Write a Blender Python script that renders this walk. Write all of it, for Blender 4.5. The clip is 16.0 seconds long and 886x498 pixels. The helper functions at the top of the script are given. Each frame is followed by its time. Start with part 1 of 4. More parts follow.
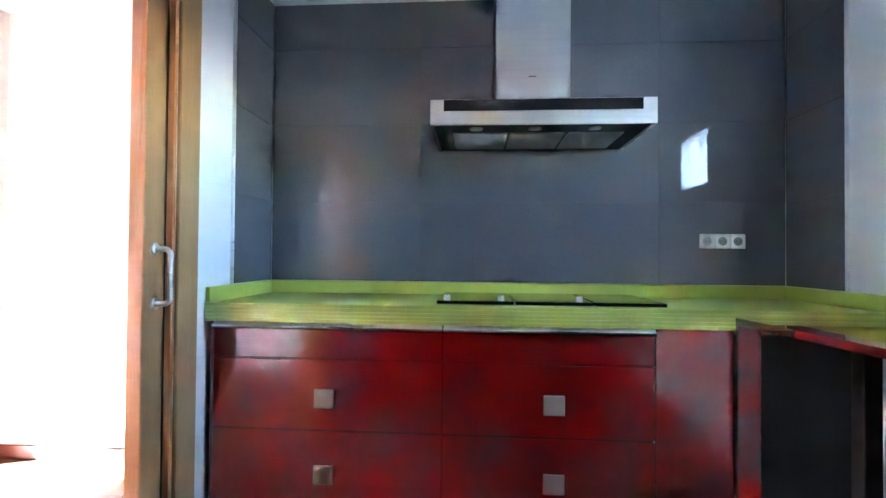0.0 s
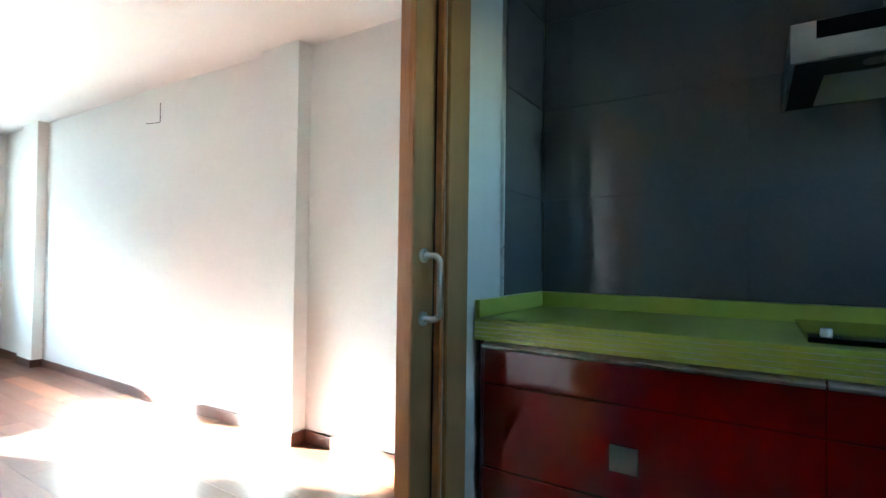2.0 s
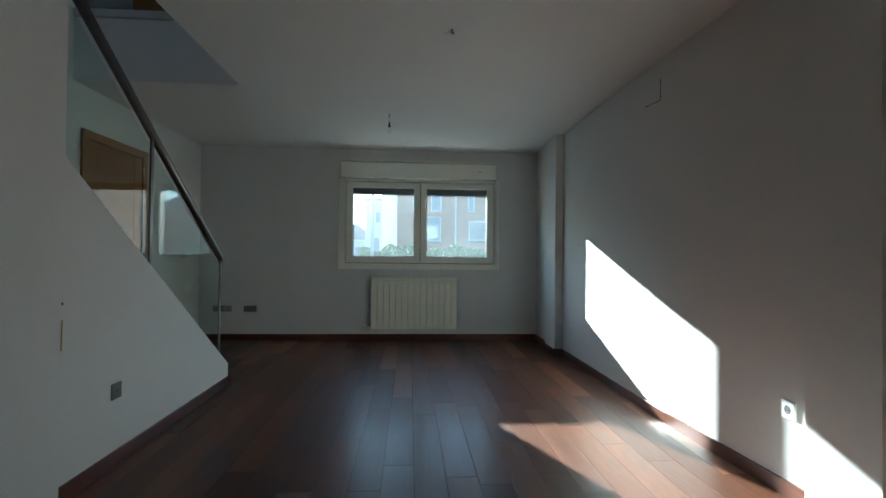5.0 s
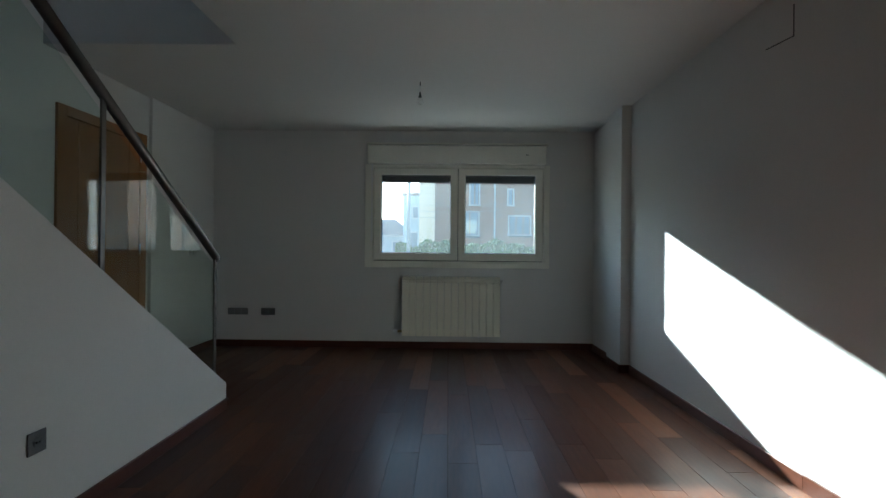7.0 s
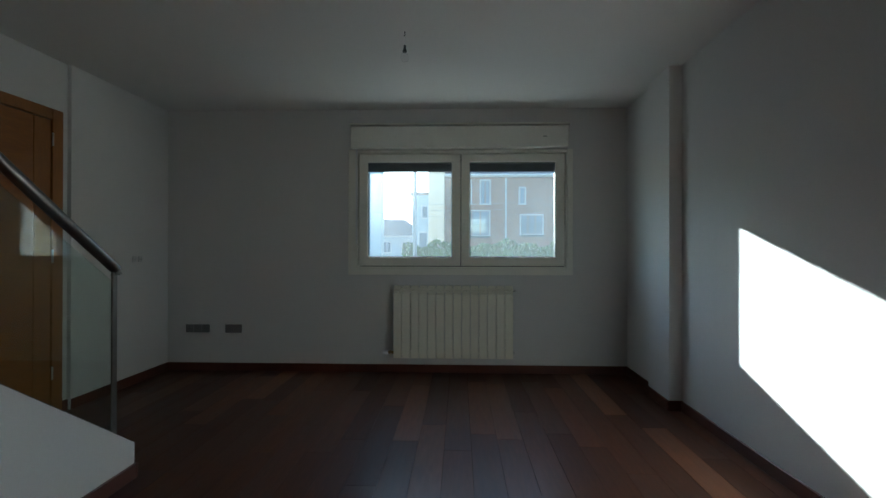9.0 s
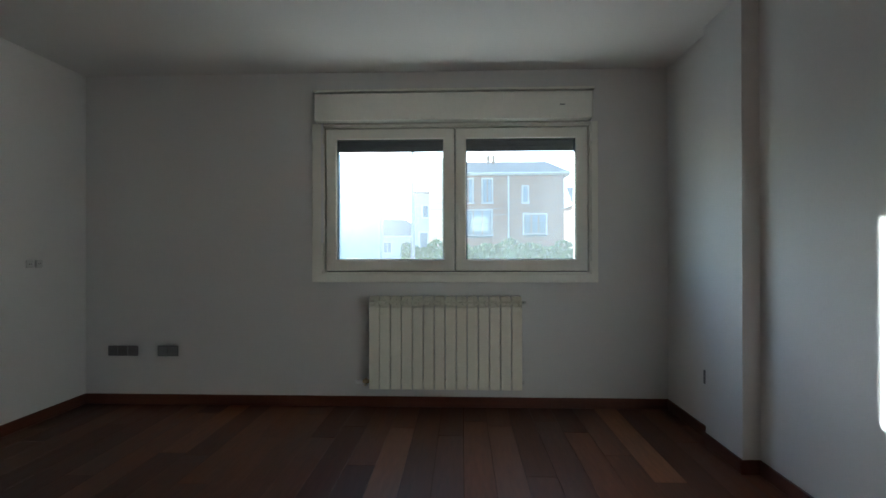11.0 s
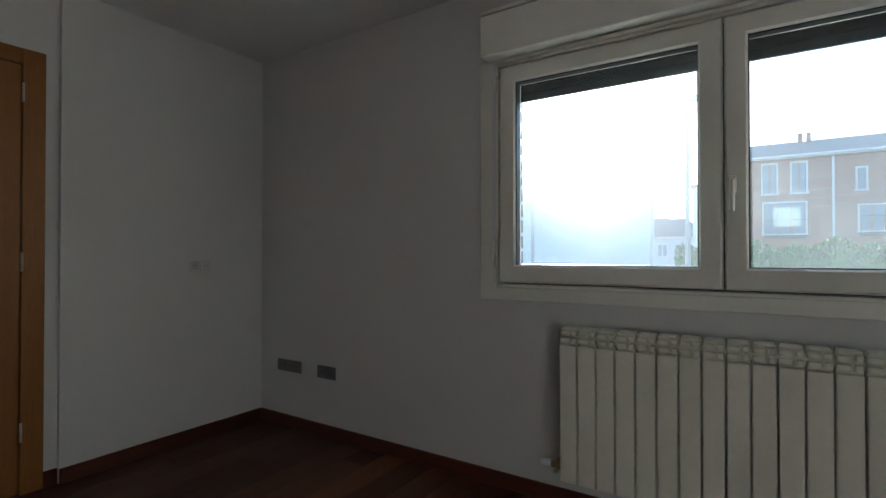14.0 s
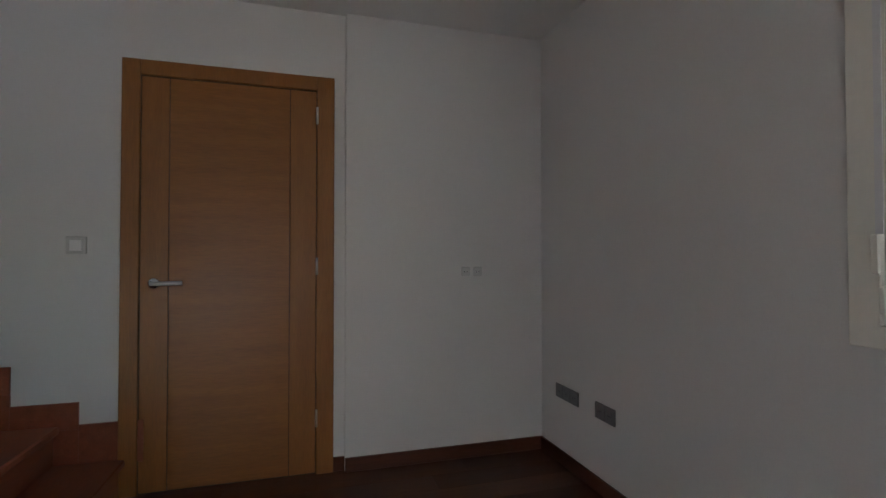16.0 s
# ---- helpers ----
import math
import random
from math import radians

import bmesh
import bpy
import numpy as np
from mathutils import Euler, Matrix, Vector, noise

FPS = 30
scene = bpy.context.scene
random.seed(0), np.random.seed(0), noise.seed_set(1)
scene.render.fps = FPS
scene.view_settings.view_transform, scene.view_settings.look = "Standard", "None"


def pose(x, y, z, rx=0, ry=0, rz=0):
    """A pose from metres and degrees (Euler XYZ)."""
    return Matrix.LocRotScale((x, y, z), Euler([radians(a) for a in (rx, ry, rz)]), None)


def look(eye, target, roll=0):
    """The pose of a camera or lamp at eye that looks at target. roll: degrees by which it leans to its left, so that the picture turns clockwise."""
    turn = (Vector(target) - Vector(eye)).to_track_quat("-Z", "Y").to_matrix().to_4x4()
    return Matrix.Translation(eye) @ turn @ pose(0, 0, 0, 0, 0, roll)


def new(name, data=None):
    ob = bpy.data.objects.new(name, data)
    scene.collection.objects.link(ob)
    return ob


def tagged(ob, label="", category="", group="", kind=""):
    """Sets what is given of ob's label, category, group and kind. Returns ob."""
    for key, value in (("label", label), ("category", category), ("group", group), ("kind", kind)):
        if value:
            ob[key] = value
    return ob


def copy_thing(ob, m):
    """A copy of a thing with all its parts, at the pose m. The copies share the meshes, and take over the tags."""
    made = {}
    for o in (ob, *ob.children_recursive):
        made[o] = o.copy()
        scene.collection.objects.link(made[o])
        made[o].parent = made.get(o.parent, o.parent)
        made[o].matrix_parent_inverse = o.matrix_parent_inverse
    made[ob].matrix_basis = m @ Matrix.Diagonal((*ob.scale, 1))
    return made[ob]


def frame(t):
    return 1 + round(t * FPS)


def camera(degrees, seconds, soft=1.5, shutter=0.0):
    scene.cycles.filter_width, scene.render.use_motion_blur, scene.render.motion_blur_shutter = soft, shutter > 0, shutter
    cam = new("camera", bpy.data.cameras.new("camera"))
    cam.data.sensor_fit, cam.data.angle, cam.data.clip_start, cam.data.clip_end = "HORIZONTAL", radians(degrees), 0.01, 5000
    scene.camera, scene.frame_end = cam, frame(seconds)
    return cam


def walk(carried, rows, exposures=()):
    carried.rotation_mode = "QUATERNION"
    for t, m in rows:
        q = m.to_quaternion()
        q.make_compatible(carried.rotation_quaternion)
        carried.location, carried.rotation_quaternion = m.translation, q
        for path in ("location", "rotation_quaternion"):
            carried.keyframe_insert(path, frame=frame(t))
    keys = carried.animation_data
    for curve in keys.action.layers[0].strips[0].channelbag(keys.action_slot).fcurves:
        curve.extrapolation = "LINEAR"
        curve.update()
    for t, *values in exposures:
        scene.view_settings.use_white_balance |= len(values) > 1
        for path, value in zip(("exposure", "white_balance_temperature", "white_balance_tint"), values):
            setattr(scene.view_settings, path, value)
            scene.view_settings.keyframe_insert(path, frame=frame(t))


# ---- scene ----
cam = camera(84.2, 16.0)
PATH = [
    (0, (0.213, 0.461, 1.127), (0.069, 2.456, 1.158), 0.5),
    (0.5, (0.143, 0.593, 1.126), (-0.132, 2.574, 1.166), 0.6),
    (1, (0.094, 0.682, 1.128), (-0.344, 2.633, 1.166), 0.5),
    (1.5, (0.04, 0.816, 1.127), (-0.69, 2.678, 1.163), 0.6),
    (2, (-0.068, 0.87, 1.136), (-1.139, 2.559, 1.176), 0.8),
    (2.5, (-0.237, 0.986, 1.141), (-1.561, 2.485, 1.165), 0.5),
    (3, (-0.382, 1.038, 1.158), (-1.894, 2.347, 1.188), 0.7),
    (3.5, (-0.482, 1.108, 1.149), (-2.204, 2.126, 1.176), 0.5),
    (4, (-0.542, 1.151, 1.125), (-2.408, 1.87, 1.163), 0.5),
    (4.5, (-0.626, 1.182, 1.11), (-2.605, 1.467, 1.145), 0.6),
    (5, (-0.761, 1.202, 1.092), (-2.756, 1.337, 1.12), 0.6),
    (7.5, (-1.834, 1.246, 1.111), (-3.834, 1.207, 1.116), 0.4),
    (8, (-2.074, 1.303, 1.108), (-4.073, 1.252, 1.114), 0.2),
    (8.5, (-2.312, 1.321, 1.114), (-4.311, 1.262, 1.12), 0.2),
    (9, (-2.575, 1.322, 1.139), (-4.574, 1.255, 1.145), 0.1),
    (11.5, (-3.776, 1.444, 1.143), (-5.774, 1.362, 1.149), -0.2),
    (12, (-3.998, 1.52, 1.136), (-5.996, 1.426, 1.139), -0.2),
    (12.5, (-4.266, 1.532, 1.135), (-6.26, 1.377, 1.139), -0.1),
    (13, (-4.502, 1.55, 1.118), (-6.412, 0.957, 1.131), -0.2),
    (13.5, (-4.739, 1.526, 1.106), (-6.515, 0.607, 1.125), -0.2),
    (14, (-4.984, 1.457, 1.133), (-6.661, 0.366, 1.153), -0.0),
    (14.5, (-5.101, 1.347, 1.148), (-6.607, 0.032, 1.171), -0.4),
    (15, (-5.345, 1.318, 1.131), (-6.521, -0.299, 1.17), -0.2),
    (15.5, (-5.592, 1.289, 1.127), (-6.458, -0.514, 1.155), -0.0),
    (16, (-5.739, 1.22, 1.142), (-6.307, -0.697, 1.176), -0.0),
]
# exposure follows the camera's automatic exposure
EXPOSURES = [(0.0, 8.40, 5450, 16), (0.5, 8.25, 5450, 14), (1.0, 7.75, 5450, 9), (1.5, 7.10, 5420, 1), (2.0, 6.45, 5250, -8), (2.5, 5.75, 5180, -11),
             (3.0, 5.10, 5180, -12), (3.5, 4.40, 5200, -12), (4.0, 4.08, 5220, -12), (4.5, 3.30, 5300, -11), (5.0, 2.90, 5340, -8), (7.5, 2.46, 5420, -5),
             (9.0, 2.45, 5430, -5), (11.5, 3.05, 5780, 1), (12.5, 3.05, 5880, 2), (13.0, 2.68, 5830, 2), (13.5, 2.35, 5830, 2), (13.7, 2.55, 5830, 3),
             (14.0, 2.68, 5830, 4), (14.5, 2.38, 5860, 5), (15.0, 1.98, 5860, 7), (15.5, 2.73, 5860, 9), (16.0, 3.32, 5860, 10)]
walk(cam, [(t, look(eye, target, roll)) for t, eye, target, roll in PATH], EXPOSURES)

# ---- light ----
SUN = Vector((-1.0, -0.400, 0.336)).normalized()
world = bpy.data.worlds.new("sky")
scene.world = world
world.use_nodes = True
wn = world.node_tree
sky = wn.nodes.new("ShaderNodeTexSky")
sky.sky_type, sky.sun_disc = "NISHITA", False
sky.dust_density, sky.ozone_density = 0.3, 1.6
sky.sun_elevation, sky.sun_rotation = math.asin(SUN.z), math.atan2(SUN.x, SUN.y)
wn.links.new(sky.outputs[0], wn.nodes["Background"].inputs[0])
wn.nodes["Background"].inputs[1].default_value = 0.10


def lamp(name, kind, m, energy, color=(1, 1, 1), **more):
    data = bpy.data.lights.new(name, kind)
    data.energy, data.color = energy, color
    if kind == "SUN":
        data.angle = radians(0.55)
    if kind == "AREA":
        data.shape, data.size, data.size_y = "RECTANGLE", more["w"], more["h"]
    ob = new(name, data)
    ob.matrix_world = m
    return ob


lamp("sun", "SUN", look(SUN * 30, (0, 0, 0)), 5.0, (1.0, 0.955, 0.88))

lamp("kitchen_window_daylight", "AREA", look((1.93, 1.85, 1.84), (0.3, 1.85, 1.70)), 0.024, (0.55, 0.76, 1.0), w=0.36, h=0.40)

# ---- materials ----


def mat(name, color, rough=0.5, metal=0.0, vary=0.08, scale=3.0, grain=40.0, bump=0.1, stretch=(1, 1, 1), per_object=0.0, coat=0.0, specular=0.5, uneven=0.15):
    m = bpy.data.materials.new(name)
    m.use_nodes = True
    nt, n = m.node_tree, m.node_tree.nodes
    b = n["Principled BSDF"]
    co = n.new("ShaderNodeTexCoord")
    mp = n.new("ShaderNodeMapping")
    mp.inputs["Scale"].default_value = stretch
    nt.links.new(co.outputs["Object"], mp.inputs[0])
    vec = mp.outputs[0]
    if per_object:
        info = n.new("ShaderNodeObjectInfo")
        add = n.new("ShaderNodeVectorMath")
        add.operation = "MULTIPLY_ADD"
        nt.links.new(info.outputs["Random"], add.inputs[0])
        add.inputs[1].default_value = (7.3, 5.1, 3.7)
        nt.links.new(vec, add.inputs[2])
        vec = add.outputs[0]
    big, fine = n.new("ShaderNodeTexNoise"), n.new("ShaderNodeTexNoise")
    big.inputs["Scale"].default_value, fine.inputs["Scale"].default_value = scale, grain
    big.inputs["Detail"].default_value, fine.inputs["Detail"].default_value = 3, 4
    for t in (big, fine):
        nt.links.new(vec, t.inputs["Vector"])
    mix = n.new("ShaderNodeMath")
    mix.operation = "ADD"
    nt.links.new(big.outputs[0], mix.inputs[0])
    nt.links.new(fine.outputs[0], mix.inputs[1])
    ramp = n.new("ShaderNodeMapRange")
    ramp.inputs["From Min"].default_value, ramp.inputs["From Max"].default_value = 0.6, 1.4
    ramp.inputs["To Min"].default_value, ramp.inputs["To Max"].default_value = 1 - vary, 1 + vary
    nt.links.new(mix.outputs[0], ramp.inputs[0])
    value = ramp.outputs[0]
    if per_object:
        r2 = n.new("ShaderNodeMapRange")
        r2.inputs["To Min"].default_value, r2.inputs["To Max"].default_value = 1 - per_object, 1 + per_object
        nt.links.new(info.outputs["Random"], r2.inputs[0])
        mul = n.new("ShaderNodeMath")
        mul.operation = "MULTIPLY"
        nt.links.new(value, mul.inputs[0])
        nt.links.new(r2.outputs[0], mul.inputs[1])
        value = mul.outputs[0]
    col = n.new("ShaderNodeVectorMath")
    col.operation = "SCALE"
    col.inputs[0].default_value = color
    nt.links.new(value, col.inputs["Scale"])
    nt.links.new(col.outputs[0], b.inputs["Base Color"])
    rr = n.new("ShaderNodeMapRange")
    rr.inputs["From Min"].default_value, rr.inputs["From Max"].default_value = 0.3, 0.7
    rr.inputs["To Min"].default_value, rr.inputs["To Max"].default_value = rough * (1 - uneven), min(1, rough * (1 + uneven))
    nt.links.new(big.outputs[0], rr.inputs[0])
    nt.links.new(rr.outputs[0], b.inputs["Roughness"])
    b.inputs["Metallic"].default_value = metal
    b.inputs["Coat Weight"].default_value = coat
    b.inputs["Coat Roughness"].default_value = 0.04
    b.inputs["Specular IOR Level"].default_value = specular
    if bump:
        bp = n.new("ShaderNodeBump")
        bp.inputs["Strength"].default_value, bp.inputs["Distance"].default_value = bump, 0.002
        nt.links.new(mix.outputs[0], bp.inputs["Height"])
        nt.links.new(bp.outputs[0], b.inputs["Normal"])
    return m


def plank_mat():
    """Brown wood in long grain, each plank with its own tone and gloss."""
    m = bpy.data.materials.new("laminate_plank")
    m.use_nodes = True
    nt, n = m.node_tree, m.node_tree.nodes
    b = n["Principled BSDF"]
    co, info, mp, add = n.new("ShaderNodeTexCoord"), n.new("ShaderNodeObjectInfo"), n.new("ShaderNodeMapping"), n.new("ShaderNodeVectorMath")
    mp.inputs["Scale"].default_value = (0.8, 6, 1)
    add.operation = "MULTIPLY_ADD"
    add.inputs[1].default_value = (17.3, 11.1, 5.7)
    nt.links.new(co.outputs["Object"], mp.inputs[0])
    nt.links.new(info.outputs["Random"], add.inputs[0])
    nt.links.new(mp.outputs[0], add.inputs[2])
    tone = n.new("ShaderNodeValToRGB")
    ramp = tone.color_ramp
    ramp.elements[0].position, ramp.elements[0].color = 0.0, (0.062, 0.0235, 0.0118, 1)
    ramp.elements[1].position, ramp.elements[1].color = 1.0, (0.205, 0.088, 0.042, 1)
    for p, c in ((0.4, (0.086, 0.0325, 0.0160, 1)), (0.8, (0.112, 0.043, 0.021, 1)), (0.92, (0.150, 0.060, 0.029, 1))):
        ramp.elements.new(p).color = c
    nt.links.new(info.outputs["Random"], tone.inputs[0])
    grain, cloud = n.new("ShaderNodeTexNoise"), n.new("ShaderNodeTexNoise")
    grain.inputs["Scale"].default_value, grain.inputs["Detail"].default_value = 9.0, 6
    cloud.inputs["Scale"].default_value, cloud.inputs["Detail"].default_value = 1.6, 3
    for t in (grain, cloud):
        nt.links.new(add.outputs[0], t.inputs["Vector"])
    mix, rng_ = n.new("ShaderNodeMath"), n.new("ShaderNodeMapRange")
    mix.operation = "ADD"
    nt.links.new(grain.outputs[0], mix.inputs[0])
    nt.links.new(cloud.outputs[0], mix.inputs[1])
    for k, v in (("From Min", 0.65), ("From Max", 1.35), ("To Min", 0.85), ("To Max", 1.35)):
        rng_.inputs[k].default_value = v
    nt.links.new(mix.outputs[0], rng_.inputs[0])
    col = n.new("ShaderNodeVectorMath")
    col.operation = "SCALE"
    nt.links.new(tone.outputs[0], col.inputs[0])
    nt.links.new(rng_.outputs[0], col.inputs["Scale"])
    nt.links.new(col.outputs[0], b.inputs["Base Color"])
    turn, gloss = n.new("ShaderNodeMath"), n.new("ShaderNodeMapRange")
    turn.operation = "FRACT"
    more = n.new("ShaderNodeMath")
    more.operation = "MULTIPLY"
    more.inputs[1].default_value = 37.7
    nt.links.new(info.outputs["Random"], more.inputs[0])
    nt.links.new(more.outputs[0], turn.inputs[0])
    gloss.inputs["To Min"].default_value, gloss.inputs["To Max"].default_value = 0.22, 0.34
    nt.links.new(turn.outputs[0], gloss.inputs[0])
    nt.links.new(gloss.outputs[0], b.inputs["Specular IOR Level"])
    rough = n.new("ShaderNodeMapRange")
    for k, v in (("From Min", 0.3), ("From Max", 0.7), ("To Min", 0.42), ("To Max", 0.50)):
        rough.inputs[k].default_value = v
    nt.links.new(cloud.outputs[0], rough.inputs[0])
    nt.links.new(rough.outputs[0], b.inputs["Roughness"])
    b.inputs["Coat Weight"].default_value, b.inputs["Coat Roughness"].default_value = 0.10, 0.17
    return m


def glass_mat(name, dust, tint=(1, 1, 1)):
    m = bpy.data.materials.new(name)
    m.use_nodes = True
    nt, n = m.node_tree, m.node_tree.nodes
    n.remove(n["Principled BSDF"])
    lw, pw, fr = n.new("ShaderNodeLayerWeight"), n.new("ShaderNodeMath"), n.new("ShaderNodeMath")
    lw.inputs[0].default_value = 0.5
    pw.operation, fr.operation = "POWER", "MULTIPLY_ADD"
    pw.inputs[1].default_value, fr.inputs[1].default_value, fr.inputs[2].default_value = 5.0, 0.9, 0.042
    nt.links.new(lw.outputs["Facing"], pw.inputs[0])
    nt.links.new(pw.outputs[0], fr.inputs[0])
    tr, gl, tl = n.new("ShaderNodeBsdfTransparent"), n.new("ShaderNodeBsdfGlossy"), n.new("ShaderNodeBsdfTranslucent")
    tr.inputs[0].default_value = (*tint, 1)
    gl.inputs["Roughness"].default_value = 0.0
    tl.inputs[0].default_value = (0.82, 0.93, 1.0, 1)
    sc, du = n.new("ShaderNodeBsdfRefraction"), n.new("ShaderNodeMixShader")
    sc.inputs["IOR"].default_value, sc.inputs["Roughness"].default_value, du.inputs[0].default_value = 1.4, 0.65, 0.35
    nt.links.new(tl.outputs[0], du.inputs[1])
    nt.links.new(sc.outputs[0], du.inputs[2])
    a, b = n.new("ShaderNodeMixShader"), n.new("ShaderNodeMixShader")
    nt.links.new(fr.outputs[0], a.inputs[0])
    nt.links.new(tr.outputs[0], a.inputs[1])
    nt.links.new(gl.outputs[0], a.inputs[2])
    co, no, mr = n.new("ShaderNodeTexCoord"), n.new("ShaderNodeTexNoise"), n.new("ShaderNodeMapRange")
    no.inputs["Scale"].default_value, no.inputs["Detail"].default_value = 2.2, 3
    mr.inputs["From Min"].default_value, mr.inputs["From Max"].default_value = 0.3, 0.7
    mr.inputs["To Min"].default_value, mr.inputs["To Max"].default_value = dust * 0.75, dust * 1.25
    nt.links.new(co.outputs["Object"], no.inputs["Vector"])
    nt.links.new(no.outputs[0], mr.inputs[0])
    nt.links.new(mr.outputs[0], b.inputs[0])
    nt.links.new(a.outputs[0], b.inputs[1])
    nt.links.new(du.outputs[0], b.inputs[2])
    nt.links.new(b.outputs[0], n["Material Output"].inputs[0])
    return m


M_WALL = mat("white_wall_paint", (0.71, 0.70, 0.685), 0.75, vary=0.03, scale=1.2, grain=120, bump=0.25, specular=0.3)
M_CEIL = mat("ceiling_paint", (0.74, 0.73, 0.71), 0.85, vary=0.03, scale=0.9, grain=90, bump=0.2, specular=0.2)
M_PLANK = plank_mat()
M_SUB = mat("joint_shadow", (0.05, 0.02, 0.011), 0.9, vary=0.02, bump=0.0, specular=0.0)
M_BASE = mat("baseboard_wood", (0.100, 0.034, 0.018), 0.35, vary=0.3, scale=3, grain=30, stretch=(0.6, 0.6, 8), bump=0.05)
M_STEP = mat("stair_wood", (0.26, 0.080, 0.040), 0.33, vary=0.3, scale=3, grain=30, stretch=(8, 0.6, 8), bump=0.05)
M_WENGE = mat("dark_stained_wood", (0.030, 0.018, 0.012), 0.45, vary=0.3, scale=3, grain=30, stretch=(8, 8, 0.6), bump=0.05)
M_DOOR = mat("varnished_oak", (0.27, 0.112, 0.026), 0.42, vary=0.2, scale=2.0, grain=22, stretch=(9, 9, 0.7), bump=0.05)
M_DOORH = mat("varnished_oak_crosswise", (0.27, 0.111, 0.026), 0.42, vary=0.22, scale=2.0, grain=22, stretch=(0.7, 9, 9), bump=0.05)
M_SLIDE = mat("honey_veneer", (0.36, 0.20, 0.075), 0.35, vary=0.16, scale=2.0, grain=24, stretch=(9, 9, 0.6), bump=0.04)
M_SLIDE2 = mat("orange_edging", (0.47, 0.20, 0.075), 0.3, vary=0.16, scale=2.0, grain=24, stretch=(9, 9, 0.6), bump=0.04)
M_PVC = mat("white_pvc", (0.86, 0.845, 0.77), 0.35, vary=0.03, scale=4, bump=0.02)
M_RAD = mat("radiator_enamel", (0.90, 0.87, 0.745), 0.32, vary=0.03, scale=5, bump=0.03)
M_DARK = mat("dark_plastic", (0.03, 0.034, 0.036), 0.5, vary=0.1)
M_STEEL = mat("brushed_steel", (0.62, 0.61, 0.59), 0.32, 1.0, vary=0.08, scale=4, grain=60, stretch=(1, 1, 20), bump=0.05)
M_STEELH = mat("brushed_steel_hood", (0.66, 0.65, 0.63), 0.36, 1.0, vary=0.1, scale=3, grain=60, stretch=(1, 20, 20), bump=0.05)
M_RAIL = mat("dull_steel_rail", (0.22, 0.21, 0.20), 0.38, 1.0, vary=0.12, scale=4, bump=0.05)
M_RED = mat("red_gloss_lacquer", (0.165, 0.004, 0.004), 0.05, vary=0.02, scale=2, bump=0.0, coat=1.0, specular=0.7, uneven=0.0)
M_GREEN = mat("lime_laminate", (0.44, 0.50, 0.075), 0.28, vary=0.03, scale=4, grain=60, bump=0.0, uneven=0.02)
M_TILE = mat("slate_grey_tile", (0.110, 0.112, 0.120), 0.03, vary=0.10, scale=2.5, grain=90, bump=0.02, per_object=0.05, specular=0.6)
M_GROUT = mat("grout", (0.10, 0.10, 0.10), 0.8)
M_BLACK = mat("black_glass", (0.006, 0.006, 0.007), 0.08, vary=0.05, bump=0.0, specular=0.22)
M_FILTER = mat("mesh_filter", (0.62, 0.61, 0.59), 0.5, 0.6, vary=0.12, scale=8, grain=300, bump=0.2)
M_CHROME = mat("polished_aluminium", (0.80, 0.80, 0.79), 0.16, 1.0, vary=0.05, scale=3, bump=0.0)
M_SHUT = mat("shutter_slat", (0.010, 0.011, 0.012), 0.6, vary=0.1)
M_SOCK = mat("grey_socket_plastic", (0.16, 0.16, 0.165), 0.35, 0.2, vary=0.05)
M_LSOCK = mat("pale_grey_plastic", (0.55, 0.55, 0.54), 0.35, vary=0.04)
M_WSOCK = mat("white_socket_plastic", (0.80, 0.80, 0.80), 0.3, vary=0.03)
M_TILEF = mat("brown_floor_tile", (0.11, 0.075, 0.055), 0.4, vary=0.2, scale=2)
M_PALE = mat("bare_plaster", (0.62, 0.50, 0.26), 0.8, vary=0.2, scale=10)
M_GLASS = glass_mat("dusty_window_glass", 0.028)
M_RAILGLASS = glass_mat("balustrade_glass", 0.006, (0.90, 0.955, 0.93))
M_BRICK = mat("far_brick", (0.22, 0.13, 0.095), 0.9, vary=0.25, scale=0.6, grain=6)
M_TAN = mat("far_render", (0.55, 0.45, 0.33), 0.9, vary=0.12, scale=0.5)
# blue grey that puts the haze over far walls into their colour
M_HAZE = mat("hazy_blue_grey_wall", (0.33, 0.38, 0.43), 0.7, vary=0.12, scale=0.4, grain=5)
M_ROOF = mat("roof_tiles", (0.16, 0.13, 0.12), 0.85, vary=0.25, scale=2, grain=12)
M_FARWHITE = mat("far_white_frames", (0.40, 0.41, 0.42), 0.6)
M_FARGLASS = mat("far_window_glass", (0.16, 0.19, 0.23), 0.45, specular=0.2)
M_GROUND = mat("ground_earth", (0.11, 0.10, 0.085), 0.95, vary=0.3, scale=0.4, grain=6)
M_LEAF = mat("hedge_leaves", (0.10, 0.15, 0.05), 0.8, vary=0.5, scale=3, grain=30, specular=0.05)
M_CABLE = mat("cable_sheath", (0.25, 0.25, 0.25), 0.6)
M_CLEAR = glass_mat("bulb_glass", 0.02)
M_PALEBRICK = mat("pale_yellow_brick", (0.42, 0.35, 0.21), 0.85, vary=0.15, scale=6, grain=60, bump=0.3, per_object=0.12)
M_BRASS = mat("brass_valve", (0.50, 0.38, 0.20), 0.4, 0.9)

# ---- building helpers ----
ORIGIN = {}
DROP = 0.0                    # how far things stand below the level they are drawn at


